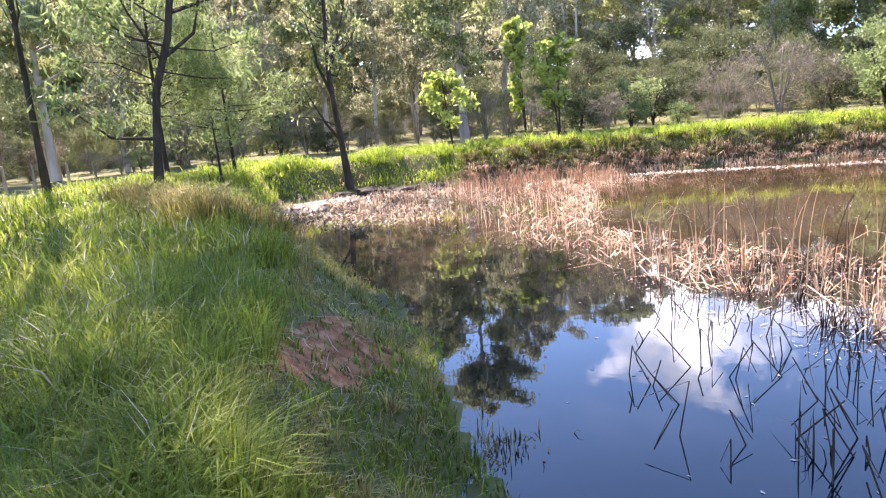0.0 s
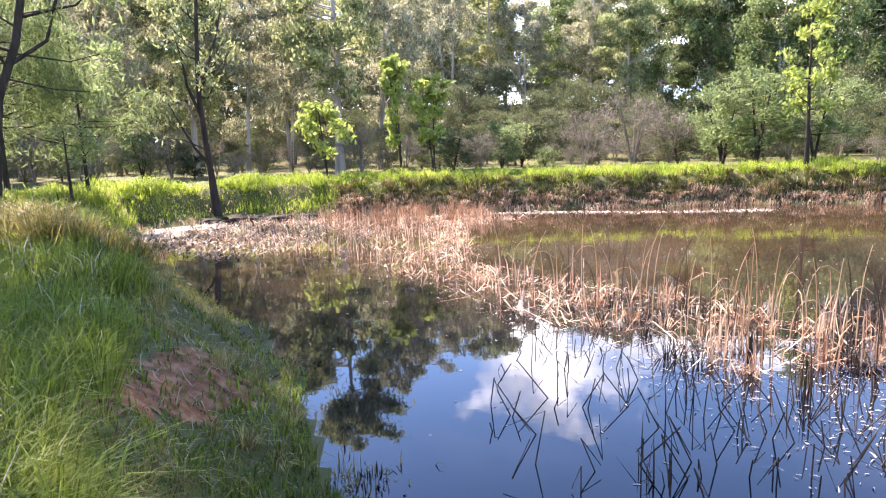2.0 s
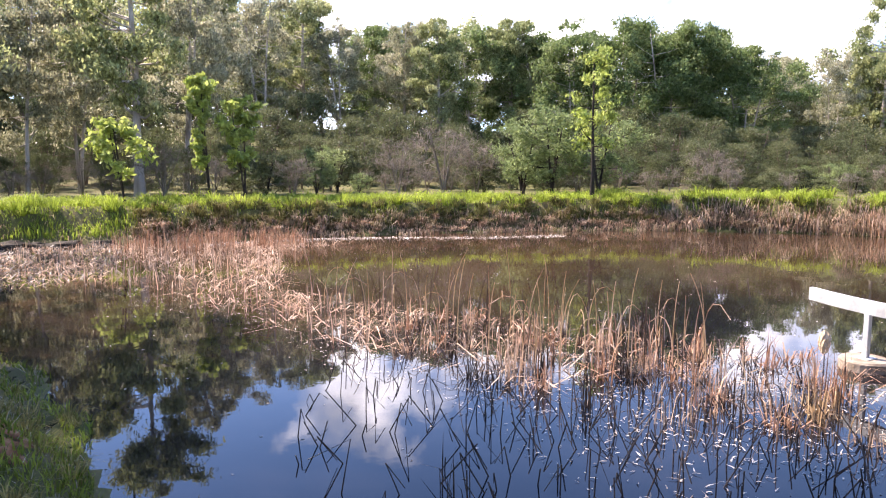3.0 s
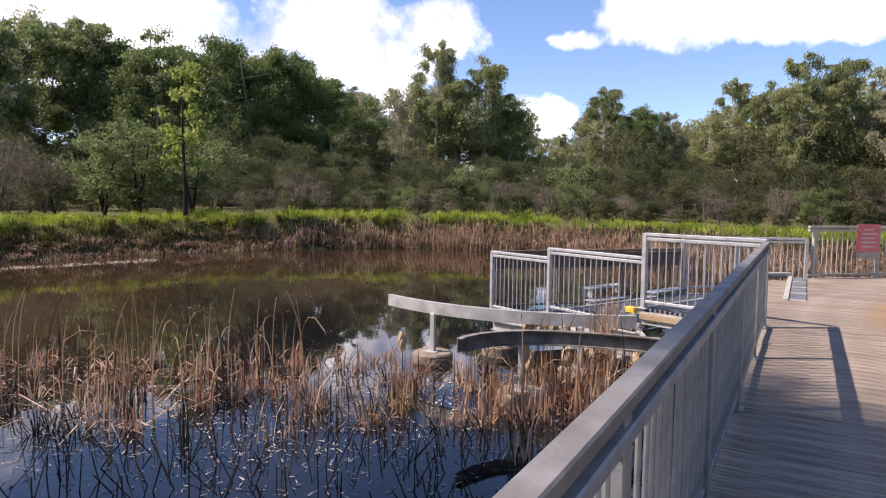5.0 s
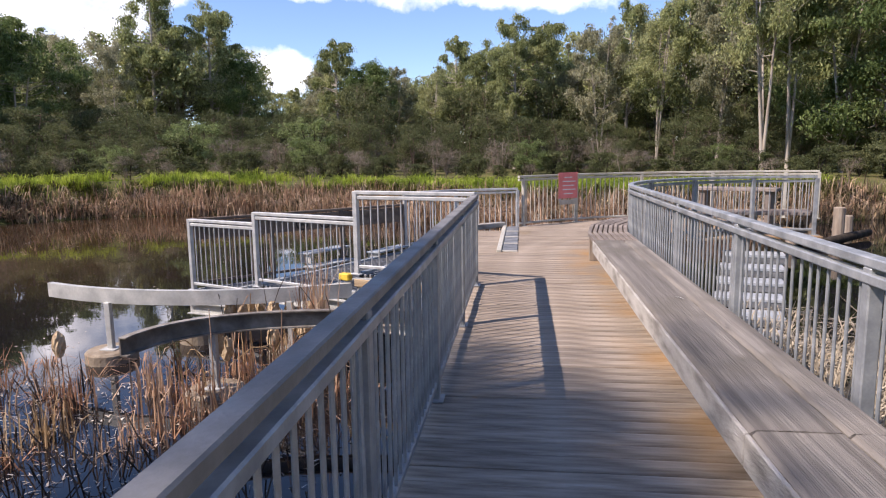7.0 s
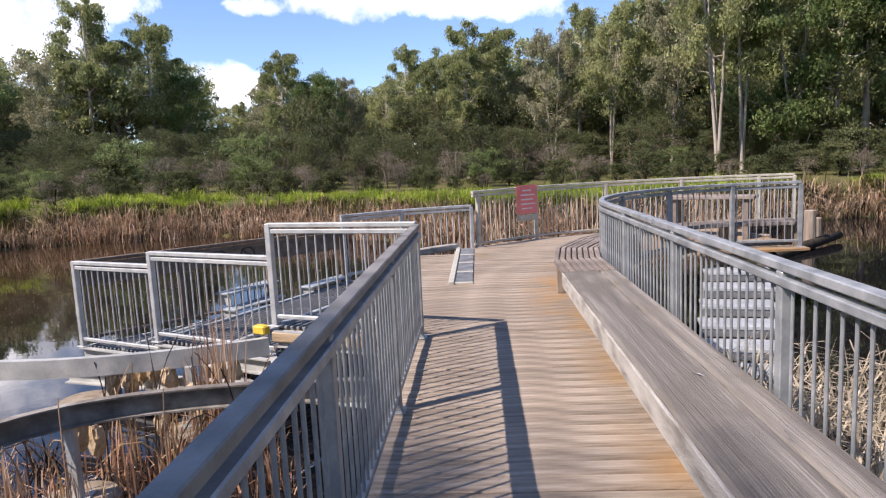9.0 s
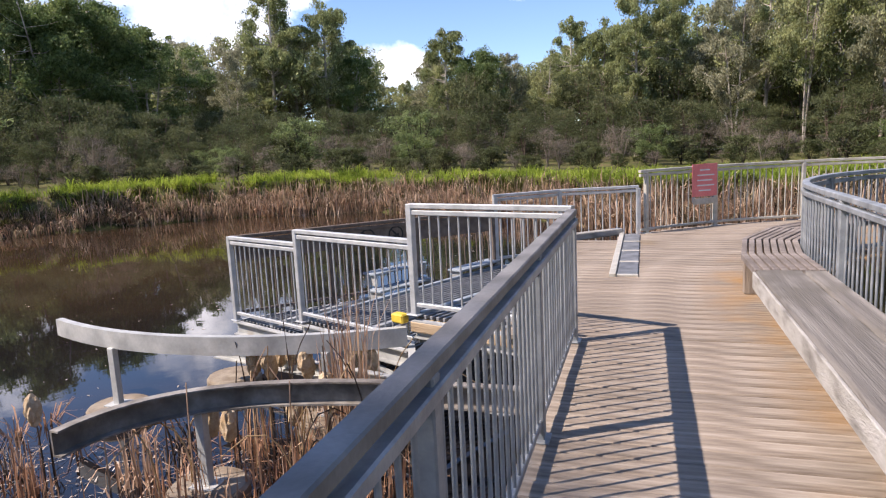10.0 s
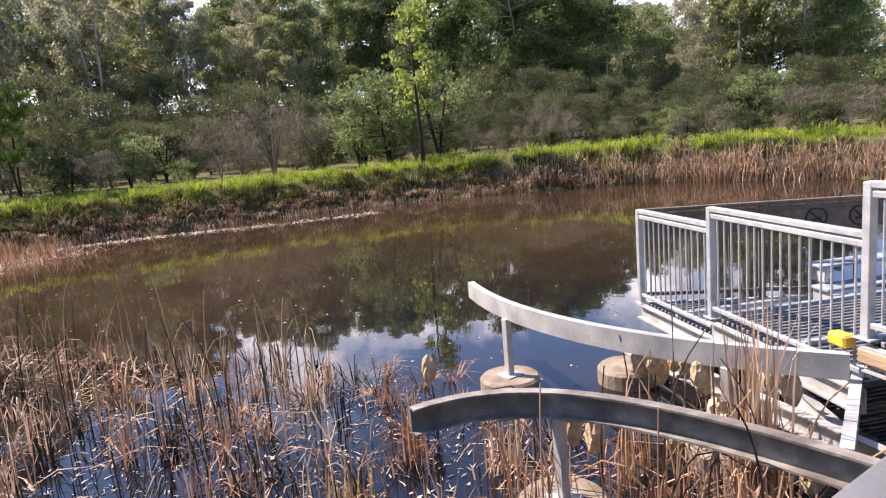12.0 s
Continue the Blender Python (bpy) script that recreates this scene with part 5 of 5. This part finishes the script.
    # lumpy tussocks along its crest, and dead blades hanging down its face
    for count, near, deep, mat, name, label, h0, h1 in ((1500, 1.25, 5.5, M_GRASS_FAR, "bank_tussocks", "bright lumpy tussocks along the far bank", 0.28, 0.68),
                                                        (1000, 0.5, 1.6, M_SEDGE, "sedge_tussocks", "olive and brown sedge tussocks on the bank slope", 0.25, 0.5),
                                                        (650, 0.25, 0.9, M_DEAD, "dead_blades", "dead brown blades hanging down the bank's face", 0.25, 0.5),
                                                        (420, 0.15, 0.8, M_REED, "pale_dead_blades", "pale dead blades hanging down the bank's face", 0.25, 0.5)):
        s = far[rng.integers(0, len(far), count * 2)]
        A, B = POND[s], np.roll(POND, -1, 0)[s]
        tang = (B - A) / np.linalg.norm(B - A, axis=1)[:, None]
        q = A + (B - A) * rng.uniform(0, 1, count * 2)[:, None] + np.stack([-tang[:, 1], tang[:, 0]], 1) * rng.uniform(near - 0.3, deep + 0.3, count * 2)[:, None]
        dd = shore(q[:, 0], q[:, 1])
        q = q[(dd > near) & (dd < deep) & ((q[:, 0] > -3) | (near > 1))][:count]
        C = np.column_stack([q, ground_z(q[:, 0], q[:, 1]) - 0.03])
        v, f = tussocks(C, 34, rng.uniform(h0, h1, len(C)) * rng.uniform(0.6, 1.25, len(C)), 0.16, 0.028, (0.2, 1.3), 0.5)
        stuff(name, v, f, mat, label, "grass")
    # dry fringe at the waterline
    for count, mat, name, label in ((26000, M_DEAD, "reed_fringe", "dry brown reeds fringing the far shore"), (28000, M_REED, "pale_reed_fringe", "pale bent reeds along the far shore"), (12000, M_REED_DARK, "dark_reed_fringe", "dark wet reed stems at the far waterline")):
        s = far[rng.integers(0, len(far), count)]
        A, B = POND[s], np.roll(POND, -1, 0)[s]
        q = A + (B - A) * rng.uniform(0, 1, count)[:, None] + rng.normal(0, 0.7, (count, 2))
        x, y = q[:, 0], q[:, 1]
        d = shore(x, y)
        left = (x < -3) & (y > 14)
        lump = np.sin(x * 2.7 + np.sin(y * 2.1) * 2) * np.cos(y * 2.3 + x)
        keep = (d > -0.3) & (d < 1.05) & ~(left & (rng.uniform(0, 1, count) < 0.9)) & (lump > rng.uniform(-1.6, 0.6, count))
        x, y, d = x[keep], y[keep], d[keep]
        n = len(x)
        P = np.stack([x, y, np.maximum(ground_z(x, y), WATER - 0.05) - 0.02], 1)
        right = smooth01((x - 17) / 5)
        H = (0.24 + 0.5 * right) * rng.uniform(0.4, 1.5, n)
        v, f = fan_blades(P, H, rng.uniform(0.018, 0.045, n), rng.uniform(0.05, 1.2, n), 0.5)
        stuff(name, v, f, mat, label, "reeds")


build_grass()


def band(poly, n):
    lo, hi = poly.min(0), poly.max(0)
    p = rng.uniform(0, 1, (n * 4, 2)) * (hi - lo) + lo
    return p[inside(poly, p[:, 0], p[:, 1])][:n]


BED = np.array([(-3.4, 25.2), (1.9, 23.6), (4.5, 23.0), (1.9, 21.0), (1.55, 13.7), (2.84, 11.7), (4.35, 9.9), (5.7, 8.8), (7.3, 7.3),
                (6.6, 5.7), (5.6, 5.7), (4.4, 6.1), (3.6, 6.2), (2.7, 7.5), (1.9, 9.1), (0.7, 11.4), (-0.9, 14.1), (-3.0, 16.5), (-6.2, 22.4)])


def build_reeds():
    # flattened dry bed
    p = band(BED, 6200)
    n = len(p)
    patch = np.sin(p[:, 0] * 3.3 + np.sin(p[:, 1] * 2.1) * 2) * np.cos(p[:, 1] * 2.9 + np.sin(p[:, 0] * 1.7))
    p = p[patch > rng.uniform(-0.9, 0.75, n)]
    p = p[(p[:, 1] > 9) | (rng.uniform(0, 1, len(p)) < 0.22)]
    n = len(p)
    thin = np.where((p[:, 0] < 0.6) & (p[:, 1] > 13) & (rng.uniform(0, 1, n) < 0.72), 0, 1).astype(bool)
    p = p[thin]
    n = len(p)
    P = np.column_stack([p, np.full(n, WATER) + rng.uniform(-0.01, 0.05, n)])
    H = rng.uniform(0.04, 0.26, n)
    v, f = fan_blades(P, H, rng.uniform(0.012, 0.03, n), rng.uniform(1.2, 5.5, n), 0.19)
    stuff("reed_bed", v, f, M_REED, "flattened bed of dry pinkish-brown reeds on the water", "reeds")
    p = band(BED, 700)
    p = p[(p[:, 1] > 8.5) | (rng.uniform(0, 1, len(p)) < 0.35)]
    n = len(p)
    P = np.column_stack([p, np.full(n, WATER - 0.05)])
    v, f = fan_blades(P, rng.uniform(0.25, 0.75, n), rng.uniform(0.010, 0.02, n), rng.uniform(0.05, 0.5, n))
    stuff("reed_stubble", v, f, M_REED, "broken upright reed stubble", "reeds")
    # mud and litter shelf by the inlet
    shelf = np.array([(-8.9, 20.6), (-8.6, 23.4), (-6.8, 25.2), (-3.5, 25.6), (-2.8, 22), (-2.6, 17.5), (-4.6, 15.5), (-6.2, 17)])
    p = band(shelf, 1900)
    n = len(p)
    P = np.column_stack([p, np.full(n, WATER) + rng.uniform(-0.01, 0.03, n)])
    v, f = fan_blades(P, rng.uniform(0.03, 0.20, n), rng.uniform(0.015, 0.035, n), rng.uniform(1.0, 4.0, n), 0.24)
    stuff("reed_litter", v, f, M_REED_DARK, "dark broken reed litter lying in shallow water", "reeds")
    p = band(shelf, 1500)
    n = len(p)
    v, f = fan_blades(np.column_stack([p, np.full(n, WATER + 0.01)]), rng.uniform(0.02, 0.12, n), rng.uniform(0.015, 0.035, n), rng.uniform(2.0, 6.0, n), 0.15)
    stuff("pale_litter", v, f, M_REED, "pale broken reed litter lying in shallow water", "reeds")
    snarl = np.array([(2.0, 10.0), (4.2, 10.4), (6.6, 8.4), (8.2, 6.2), (8.4, 3.6), (7.2, 2.2), (6.0, 2.6), (5.2, 4.4), (3.6, 6.2), (2.4, 7.8)])
    for count, mat, name, label in ((26, M_REED_RED, "snapped_clumps", "snapped reddish reed clumps in the water"), (12, M_REED, "pale_clumps", "pale collapsed reed clumps in the water"), (46, M_REED_DARK, "dark_clumps", "dark rotting reed clumps in the water")):
        p = band(snarl, count)
        C = np.column_stack([p, np.full(len(p), WATER - 0.03)])
        v, f = tussocks(C, 20, rng.uniform(0.16, 0.42, len(p)), 0.10, 0.014, (0.1, 2.2), 0.4)
        stuff(name, v, f, mat, label, "reeds")
    # dark broken stalks in the open water near the boardwalk, some of them bent over
    near = np.array([(0.6, 5.0), (1.6, 8.8), (3.4, 6.2), (5.8, 5.6), (6.6, 4.4), (5.6, 1.4), (3.4, 2.0), (2.0, 3.4)])
    p = band(near, 300)
    wt = np.clip((p[:, 0] - 0.2) / 3.5, 0.15, 1)
    p = p[rng.uniform(0, 1, len(p)) < wt]
    for x, y in p:
        h, a, b = rng.uniform(0.10, 0.42), rng.uniform(0, 6.28), rng.uniform(0, 6.28)
        l1, l2 = rng.uniform(0.0, 1.1) * h, rng.uniform(0.2, 0.9) * h
        p0 = np.array([x, y, WATER - 0.1])
        p1 = p0 + np.array([math.cos(a) * l1, math.sin(a) * l1, h + 0.1])
        pts, rad = [p0, p1], [0.007, 0.006]
        if rng.uniform() < 0.5:
            pts.append(p1 + np.array([math.cos(b) * l2, math.sin(b) * l2, -h * rng.uniform(0.2, 0.95)]))
            rad.append(0.004)
        v, f = tube(np.array(pts) - p0, rad, 5)
        ob = tagged(mesh_object("broken_reed", v, f, M_REED_DARK), "dark snapped reed stalk standing in the water", "reed", "snapped reeds in the pond")
        ob.matrix_basis = Matrix.Translation(p0)
    # short floating bits between the stalks
    p = band(np.array([(-6, 22), (2, 22.5), (1.8, 13.5), (4.5, 10.2), (7.4, 7.0), (7.6, 4.0), (5.6, 3.0), (3.0, 5.6), (0.4, 11.0), (-3.4, 16)]), 4200)
    n = len(p)
    P = np.column_stack([p, np.full(n, WATER + 0.006)])
    v, f = fan_blades(P, rng.uniform(0.003, 0.012, n), rng.uniform(0.006, 0.014, n), rng.uniform(4, 12, n), 0.05)
    stuff("floating_reed_bits", v, f, M_LITTER, "pale broken reed bits floating on the pond", "reeds")


def reed_tuft(u, w, n, h, r, mat, world=False):
    """A tight tuft of upright dry reeds, some stems snapped over."""
    x, y = (u, w) if world else (9.0 + 0.98807 * u - 0.15402 * w, 1.29 + 0.15402 * u + 0.98807 * w)
    P = np.column_stack([rng.normal(0, r, n), rng.normal(0, r, n), np.full(n, -0.05)])
    v, f = fan_blades(P, h * rng.uniform(0.35, 1.35, n), rng.uniform(0.010, 0.019, n), rng.uniform(0.0, 0.45, n) ** 1.3, 0.3)
    k = n // 3
    P = np.column_stack([rng.normal(0, r * 1.3, k), rng.normal(0, r * 1.3, k), np.zeros(k)])
    v2, f2 = fan_blades(P, h * rng.uniform(0.15, 0.5, k), rng.uniform(0.010, 0.018, k), rng.uniform(1.0, 2.6, k), 0.36)
    v, f = merge([(v, f), (v2, f2)])
    ob = tagged(mesh_object("reed_tuft", v, f, mat), "tuft of dry tan reeds standing in the water", "reeds", kind="stuff")
    ob.matrix_basis = Matrix.Translation((x, y, WATER))


def reed_stalk(x, y, h, head=False, arch=0.3, mat=None):
    """One tall reed with an arching tip, with or without a fluffy head."""
    name = "cattail" if head else "tall_reed"
    label = "dry cattail with a fluffy bursting head" if head else "tall pale dry reed with an arching tip"
    r = thing(name, Matrix.Translation((x, y, WATER - 0.1)), label, "reed", "cattails by the platform" if head else "tall reeds in the pond")
    a = rng.uniform(0, 6.28)
    c, s = math.cos(a), math.sin(a)
    t = np.linspace(0, 1, 8)
    drop = arch * h * t ** 3
    path = np.stack([c * drop, s * drop, (h + 0.1) * t - 0.55 * drop * t ** 2 * (2.0 if arch > 0.35 else 0.3)], 1)
    v, f = tube(path, 0.0095 * (1 - 0.55 * t), 5)
    mesh_object("stalk", v, f, mat or (M_REED_TALL, M_REED_DARK, M_REED)[int(rng.choice(3, p=(0.55, 0.2, 0.25) if y > 7 else (0.3, 0.5, 0.2)))], r)
    if head:
        bm = bmesh.new()
        bmesh.ops.create_icosphere(bm, subdivisions=3, radius=1)
        for vtx in bm.verts:
            k = 1 + 0.28 * noise.noise(vtx.co * 3.1 + Vector((x * 9, y * 9, 0))) + 0.15 * noise.noise(vtx.co * 9)
            vtx.co = Vector((vtx.co.x * 0.068 * k, vtx.co.y * 0.064 * k, vtx.co.z * 0.14 * k))
        bmesh.ops.translate(bm, verts=bm.verts, vec=Vector(path[-1]) + Vector((0, 0, -0.06)))
        part("seed_head", bm, M_FLUFF, r, "fluffy tan seed head")
    return r


build_reeds()


def extra_reeds():
    # upright rusty reeds at the head of the bed
    p = band(np.array([(-3.6, 23.6), (1.6, 22.0), (4.0, 23.6), (3.2, 25.8), (-1.5, 26.2)]), 2300)
    clump = np.sin(p[:, 0] * 3.7 + np.sin(p[:, 1] * 2.9) * 2) * np.cos(p[:, 1] * 3.3 + p[:, 0] * 1.3)
    p = p[clump > rng.uniform(-0.5, 0.9, len(p))]
    n = len(p)
    P = np.column_stack([p, np.full(n, WATER - 0.05)])
    v, f = fan_blades(P, rng.uniform(0.2, 0.7, n) * rng.uniform(0.7, 1.7, n), rng.uniform(0.014, 0.026, n), rng.uniform(0.0, 0.6, n))
    stuff("rusty_reeds", v, f, M_REED_RED, "upright rusty-brown reeds at the head of the bed", "reeds")
    # pale litter drifted along the far waterline
    s = rng.uniform(0, 1, 1300)
    x = -1.0 + 14.5 * s
    y = 24.4 + 0.9 * np.sin(s * 5) + rng.normal(0, 0.28, 1300)
    P = np.column_stack([x, y, np.full(1300, WATER + 0.008)])
    v, f = fan_blades(P, rng.uniform(0.01, 0.05, 1300), rng.uniform(0.02, 0.04, 1300), rng.uniform(3, 9, 1300), 0.08)
    stuff("drift_litter", v, f, M_LITTER, "pale drifted reed litter along the far waterline", "reeds")
    # straw strewn on the bare soil
    q = CANT.mean(0) + rng.normal(0, 0.45, (90, 2))
    P = np.column_stack([q, ground_z(q[:, 0], q[:, 1]) + 0.025])
    v, f = fan_blades(P, rng.uniform(0.005, 0.03, 90), rng.uniform(0.004, 0.008, 90), rng.uniform(4, 14, 90), 0.05)
    stuff("straw", v, f, M_STRAW, "dry straw strewn on the bare soil", "straw")


def near_flecks():
    """Short pale scraps floating between the stalks beside the railing."""
    p = band(np.array([(3.2, 3.0), (2.6, 6.4), (5.6, 7.2), (7.6, 6.2), (8.3, 3.4), (7.0, 1.9), (5.0, 1.6)]), 1300)
    n = len(p)
    v, f = fan_blades(np.column_stack([p, np.full(n, WATER + 0.006)]), rng.uniform(0.004, 0.02, n), rng.uniform(0.008, 0.02, n), rng.uniform(2, 7, n), 0.05)
    stuff("floating_scraps", v, f, M_LITTER, "pale reed scraps floating between the stalks", "reeds")


extra_reeds()
near_flecks()
reed_tuft(2.03, 4.25, 10, 0.5, 0.05, M_REED_DARK, True)
reed_tuft(-0.30, 4.42, 90, 0.14, 0.16, M_RUST_TUFT, True)
reed_tuft(-0.12, 4.35, 60, 0.10, 0.12, M_REED_DARK, True)
for x, y in band(np.array([(2.0, 10.0), (4.2, 10.6), (7.2, 7.4), (7.2, 4.9), (6.1, 3.6), (4.8, 4.7), (3.4, 6.2), (2.4, 7.8)]), 44):
    reed_tuft(x, y, int(rng.integers(7, 22)), rng.uniform(0.28, 0.6), rng.uniform(0.04, 0.12), (M_REED_DARK, M_REED_RED, M_REED)[int(rng.integers(0, 3))], True)
for u, w, n, h, r, mat in ((-0.27, 1.83, 90, 1.3, 0.10, M_REED), (-0.2, 1.95, 30, 1.2, 0.08, M_REED_RED), (-0.05, 1.95, 40, 0.7, 0.08, M_REED), (-1.55, 4.0, 40, 0.45, 0.10, M_REED_RED), (-1.1, 3.35, 46, 0.5, 0.12, M_REED), (-1.05, 2.1, 70, 0.55, 0.16, M_REED_RED),
                           (-0.62, 1.75, 70, 0.6, 0.15, M_REED), (-0.5, 2.7, 46, 0.55, 0.12, M_REED_RED), (-1.5, 1.65, 60, 0.5, 0.15, M_REED), (-2.0, 2.7, 60, 0.5, 0.16, M_REED_RED), (-2.45, 2.9, 30, 0.4, 0.12, M_REED),
                           (-2.3, 3.7, 46, 0.5, 0.13, M_REED_TALL), (-1.7, 2.3, 60, 0.5, 0.15, M_REED), (-0.9, 1.2, 50, 0.55, 0.13, M_REED_RED), (-2.9, 1.9, 26, 0.42, 0.10, M_REED), (-1.35, 2.75, 60, 0.5, 0.14, M_REED_RED), (0.2, 2.3, 30, 0.6, 0.1, M_REED)):
    reed_tuft(u, w, n, h, r, mat)
for u, w in band(np.array([(-1.5, 1.1), (-1.3, 3.2), (-0.2, 3.0), (0.15, 1.6), (-0.5, 1.0)]), 20):
    reed_stalk(9.0 + 0.98807 * u - 0.15402 * w, 1.29 + 0.15402 * u + 0.98807 * w, rng.uniform(0.8, 1.35), arch=rng.choice([0.05, 0.25, 0.5]))
TALL = np.array([(1.9, 13.0), (2.9, 11.6), (4.4, 10.0), (5.8, 9.0), (6.9, 7.6), (6.2, 6.0), (4.6, 7.0), (3.2, 8.6), (2.0, 10.6)])
for x, y in band(TALL, 95):
    reed_stalk(x, y, rng.uniform(0.6, 1.35), arch=rng.choice([0.08, 0.2, 0.45]))
for x, y in band(np.array([(3.0, 6.2), (5.4, 7.0), (6.9, 5.6), (6.4, 3.4), (4.6, 4.0)]), 26):
    reed_stalk(x, y, rng.uniform(0.3, 0.75), arch=rng.choice([0.05, 0.15, 0.4]))
for x, y in band(np.array([(6.9, 3.4), (7.4, 4.6), (8.6, 5.2), (9.2, 3.6), (8.2, 2.2)]), 26):
    reed_stalk(x, y, rng.uniform(0.5, 1.2), arch=rng.choice([0.08, 0.3, 0.5]))
for x, y, h in ((8.29, 3.21, 0.58), (8.69, 4.18, 0.66), (8.76, 3.84, 0.60), (8.62, 4.30, 0.62), (8.86, 4.05, 0.64), (7.35, 5.6, 0.45), (7.5, 3.75, 0.55), (8.95, 3.7, 0.55), (9.1, 3.5, 0.6), (8.72, 4.41, 0.55), (8.80, 4.27, 0.50), (8.92, 4.23, 0.58), (8.81, 3.78, 0.55), (8.30, 3.18, 0.50), (7.77, 3.77, 0.40), (8.19, 3.46, 0.40), (8.29, 2.55, 0.50), (9.12, 3.33, 0.55)):
    reed_stalk(x, y, h + 0.1, head=True, arch=0.05)
for x, y, h in ((-5.9, 10.6, 1.0), (-6.5, 11.5, 1.05), (-5.6, 11.4, 0.8), (-9.6, 14.6, 0.9), (-8.8, 14.0, 0.8), (-10.5, 15.2, 1.0), (-5.2, 12.4, 0.7)):
    n = 420
    P = np.column_stack([rng.normal(x, 0.26, n), rng.normal(y, 0.26, n), np.zeros(n)])
    P[:, 2] = ground_z(P[:, 0], P[:, 1]) - 0.02
    v, f = fan_blades(P, h * rng.uniform(0.5, 1.2, n), rng.uniform(0.012, 0.022, n), rng.uniform(0.3, 1.4, n), 0.34)
    tagged(mesh_object("grass_tussock", v, f, M_RUST_TUFT), "rust and green tussock of coarse grass on the bank", "tussock", "tussocks on the bank")


def hummock(x, y, rx, ry, rz, mat, name, label, category):
    """A low lumpy mound of mud."""
    bm = bmesh.new()
    bmesh.ops.create_icosphere(bm, subdivisions=3, radius=1)
    for vtx in bm.verts:
        k = 1 + 0.3 * noise.noise(vtx.co * 1.7 + Vector((x * 3, y * 3, 0))) + 0.12 * noise.noise(vtx.co * 6)
        vtx.co = Vector((vtx.co.x * rx * k, vtx.co.y * ry * k, vtx.co.z * rz * k))
    me = bpy.data.meshes.new(name)
    bm.to_mesh(me)
    bm.free()
    me.materials.append(mat)
    ob = tagged(new(name, me), label, category)
    ob.matrix_basis = pose(x, y, WATER, 0, 0, 20)


for x, y, rx, ry, rz in ((-7.7, 25.1, 0.5, 0.35, 0.24), (-6.8, 25.7, 0.55, 0.4, 0.30), (-6.1, 25.8, 0.4, 0.3, 0.2), (-5.1, 25.6, 0.6, 0.35, 0.26), (-4.0, 25.9, 0.5, 0.3, 0.2)):
    hummock(x, y, rx, ry, rz * 0.8, M_PEAT, "mud_mound", "dark wet hummock of mud at the bank's foot", "mound")
for x, y, rx, ry in ((-8.4, 21.9, 1.0, 1.6), (-7.6, 23.4, 1.2, 0.9)):
    hummock(x, y, rx, ry, 0.035, M_MUD, "mud_flat", "pale drying mud flat at the inlet", "mud")


def right_reeds():
    """Dense pale reeds beside the curved railing."""
    n = 5200
    q = np.column_stack([rng.uniform(-7.5, 0.6, n), -2.35 - rng.uniform(0, 1, n) ** 1.4 * 3.5])
    wx = 9.0 + 0.98807 * q[:, 0] - 0.15402 * q[:, 1]
    wy = 1.29 + 0.15402 * q[:, 0] + 0.98807 * q[:, 1]
    P = np.column_stack([wx, wy, np.full(n, WATER - 0.05)])
    v, f = fan_blades(P, rng.uniform(0.3, 1.15, n), rng.uniform(0.012, 0.026, n), rng.uniform(0.2, 1.4, n), 0.5)
    stuff("reed_thicket", v, f, M_STRAW, "dense pale dry reeds beside the curved railing", "reeds")


right_reeds()


def shore_reeds():
    """Tall tan reeds on the shore behind the platform."""
    n = 9000
    s = rng.integers(13, 18, n)
    A, B = POND[s], np.roll(POND, -1, 0)[s]
    q = A + (B - A) * rng.uniform(0, 1, n)[:, None] + rng.normal(0, 0.6, (n, 2))
    d = shore(q[:, 0], q[:, 1])
    lump = np.sin(q[:, 0] * 2.1 + np.sin(q[:, 1] * 1.7) * 2) * np.cos(q[:, 1] * 1.9)
    q = q[(d > -0.5) & (d < 0.9) & (lump > rng.uniform(-1.4, 0.7, n))]
    n = len(q)
    P = np.column_stack([q, np.maximum(ground_z(q[:, 0], q[:, 1]), WATER) - 0.03])
    v, f = fan_blades(P, rng.uniform(0.45, 1.15, n), rng.uniform(0.02, 0.04, n), rng.uniform(0.05, 0.7, n), 0.5)
    stuff("shore_reeds", v, f, M_REED, "tall tan reeds on the shore behind the platform", "reeds")


shore_reeds()


def floating_flecks():
    n = 1500
    x, y = rng.uniform(-2, 26, n), rng.uniform(3, 25, n)
    keep = shore(x, y) < -0.6
    x, y = x[keep], y[keep]
    n = len(x)
    P = np.column_stack([x, y, np.full(n, WATER + 0.004)])
    a = rng.uniform(0, 6.28, n)
    s = rng.uniform(0.012, 0.035, n)
    d = np.stack([np.cos(a), np.sin(a), np.zeros(n)], 1) * s[:, None]
    e = np.stack([-np.sin(a), np.cos(a), np.zeros(n)], 1) * (s * 0.5)[:, None]
    v = np.stack([P - d, P + e, P + d, P - e], 1).reshape(-1, 3)
    k = np.arange(n) * 4
    stuff("floating_leaves", v, np.stack([k, k + 1, k + 2, k + 3], 1).tolist(), M_LITTER, "pale leaf flecks floating on the pond", "leaves")


floating_flecks()
for x, y, h in ((-19.5, 21.5, 1.1), (-18.8, 24.0, 1.0), (-22.5, 26.5, 1.1)):
    v, f = tube([(0, 0, -0.3), (0, 0, h - 0.02), (0.005, 0, h)], [0.06, 0.055, 0.045], 10)
    p = tagged(mesh_object("fence_post", v, f, M_POST), "weathered round timber fence post on the bank", "post", "fence posts on the bank")
    p.matrix_basis = Matrix.Translation((x, y, float(ground_z(np.array([x]), np.array([y]))[0])))
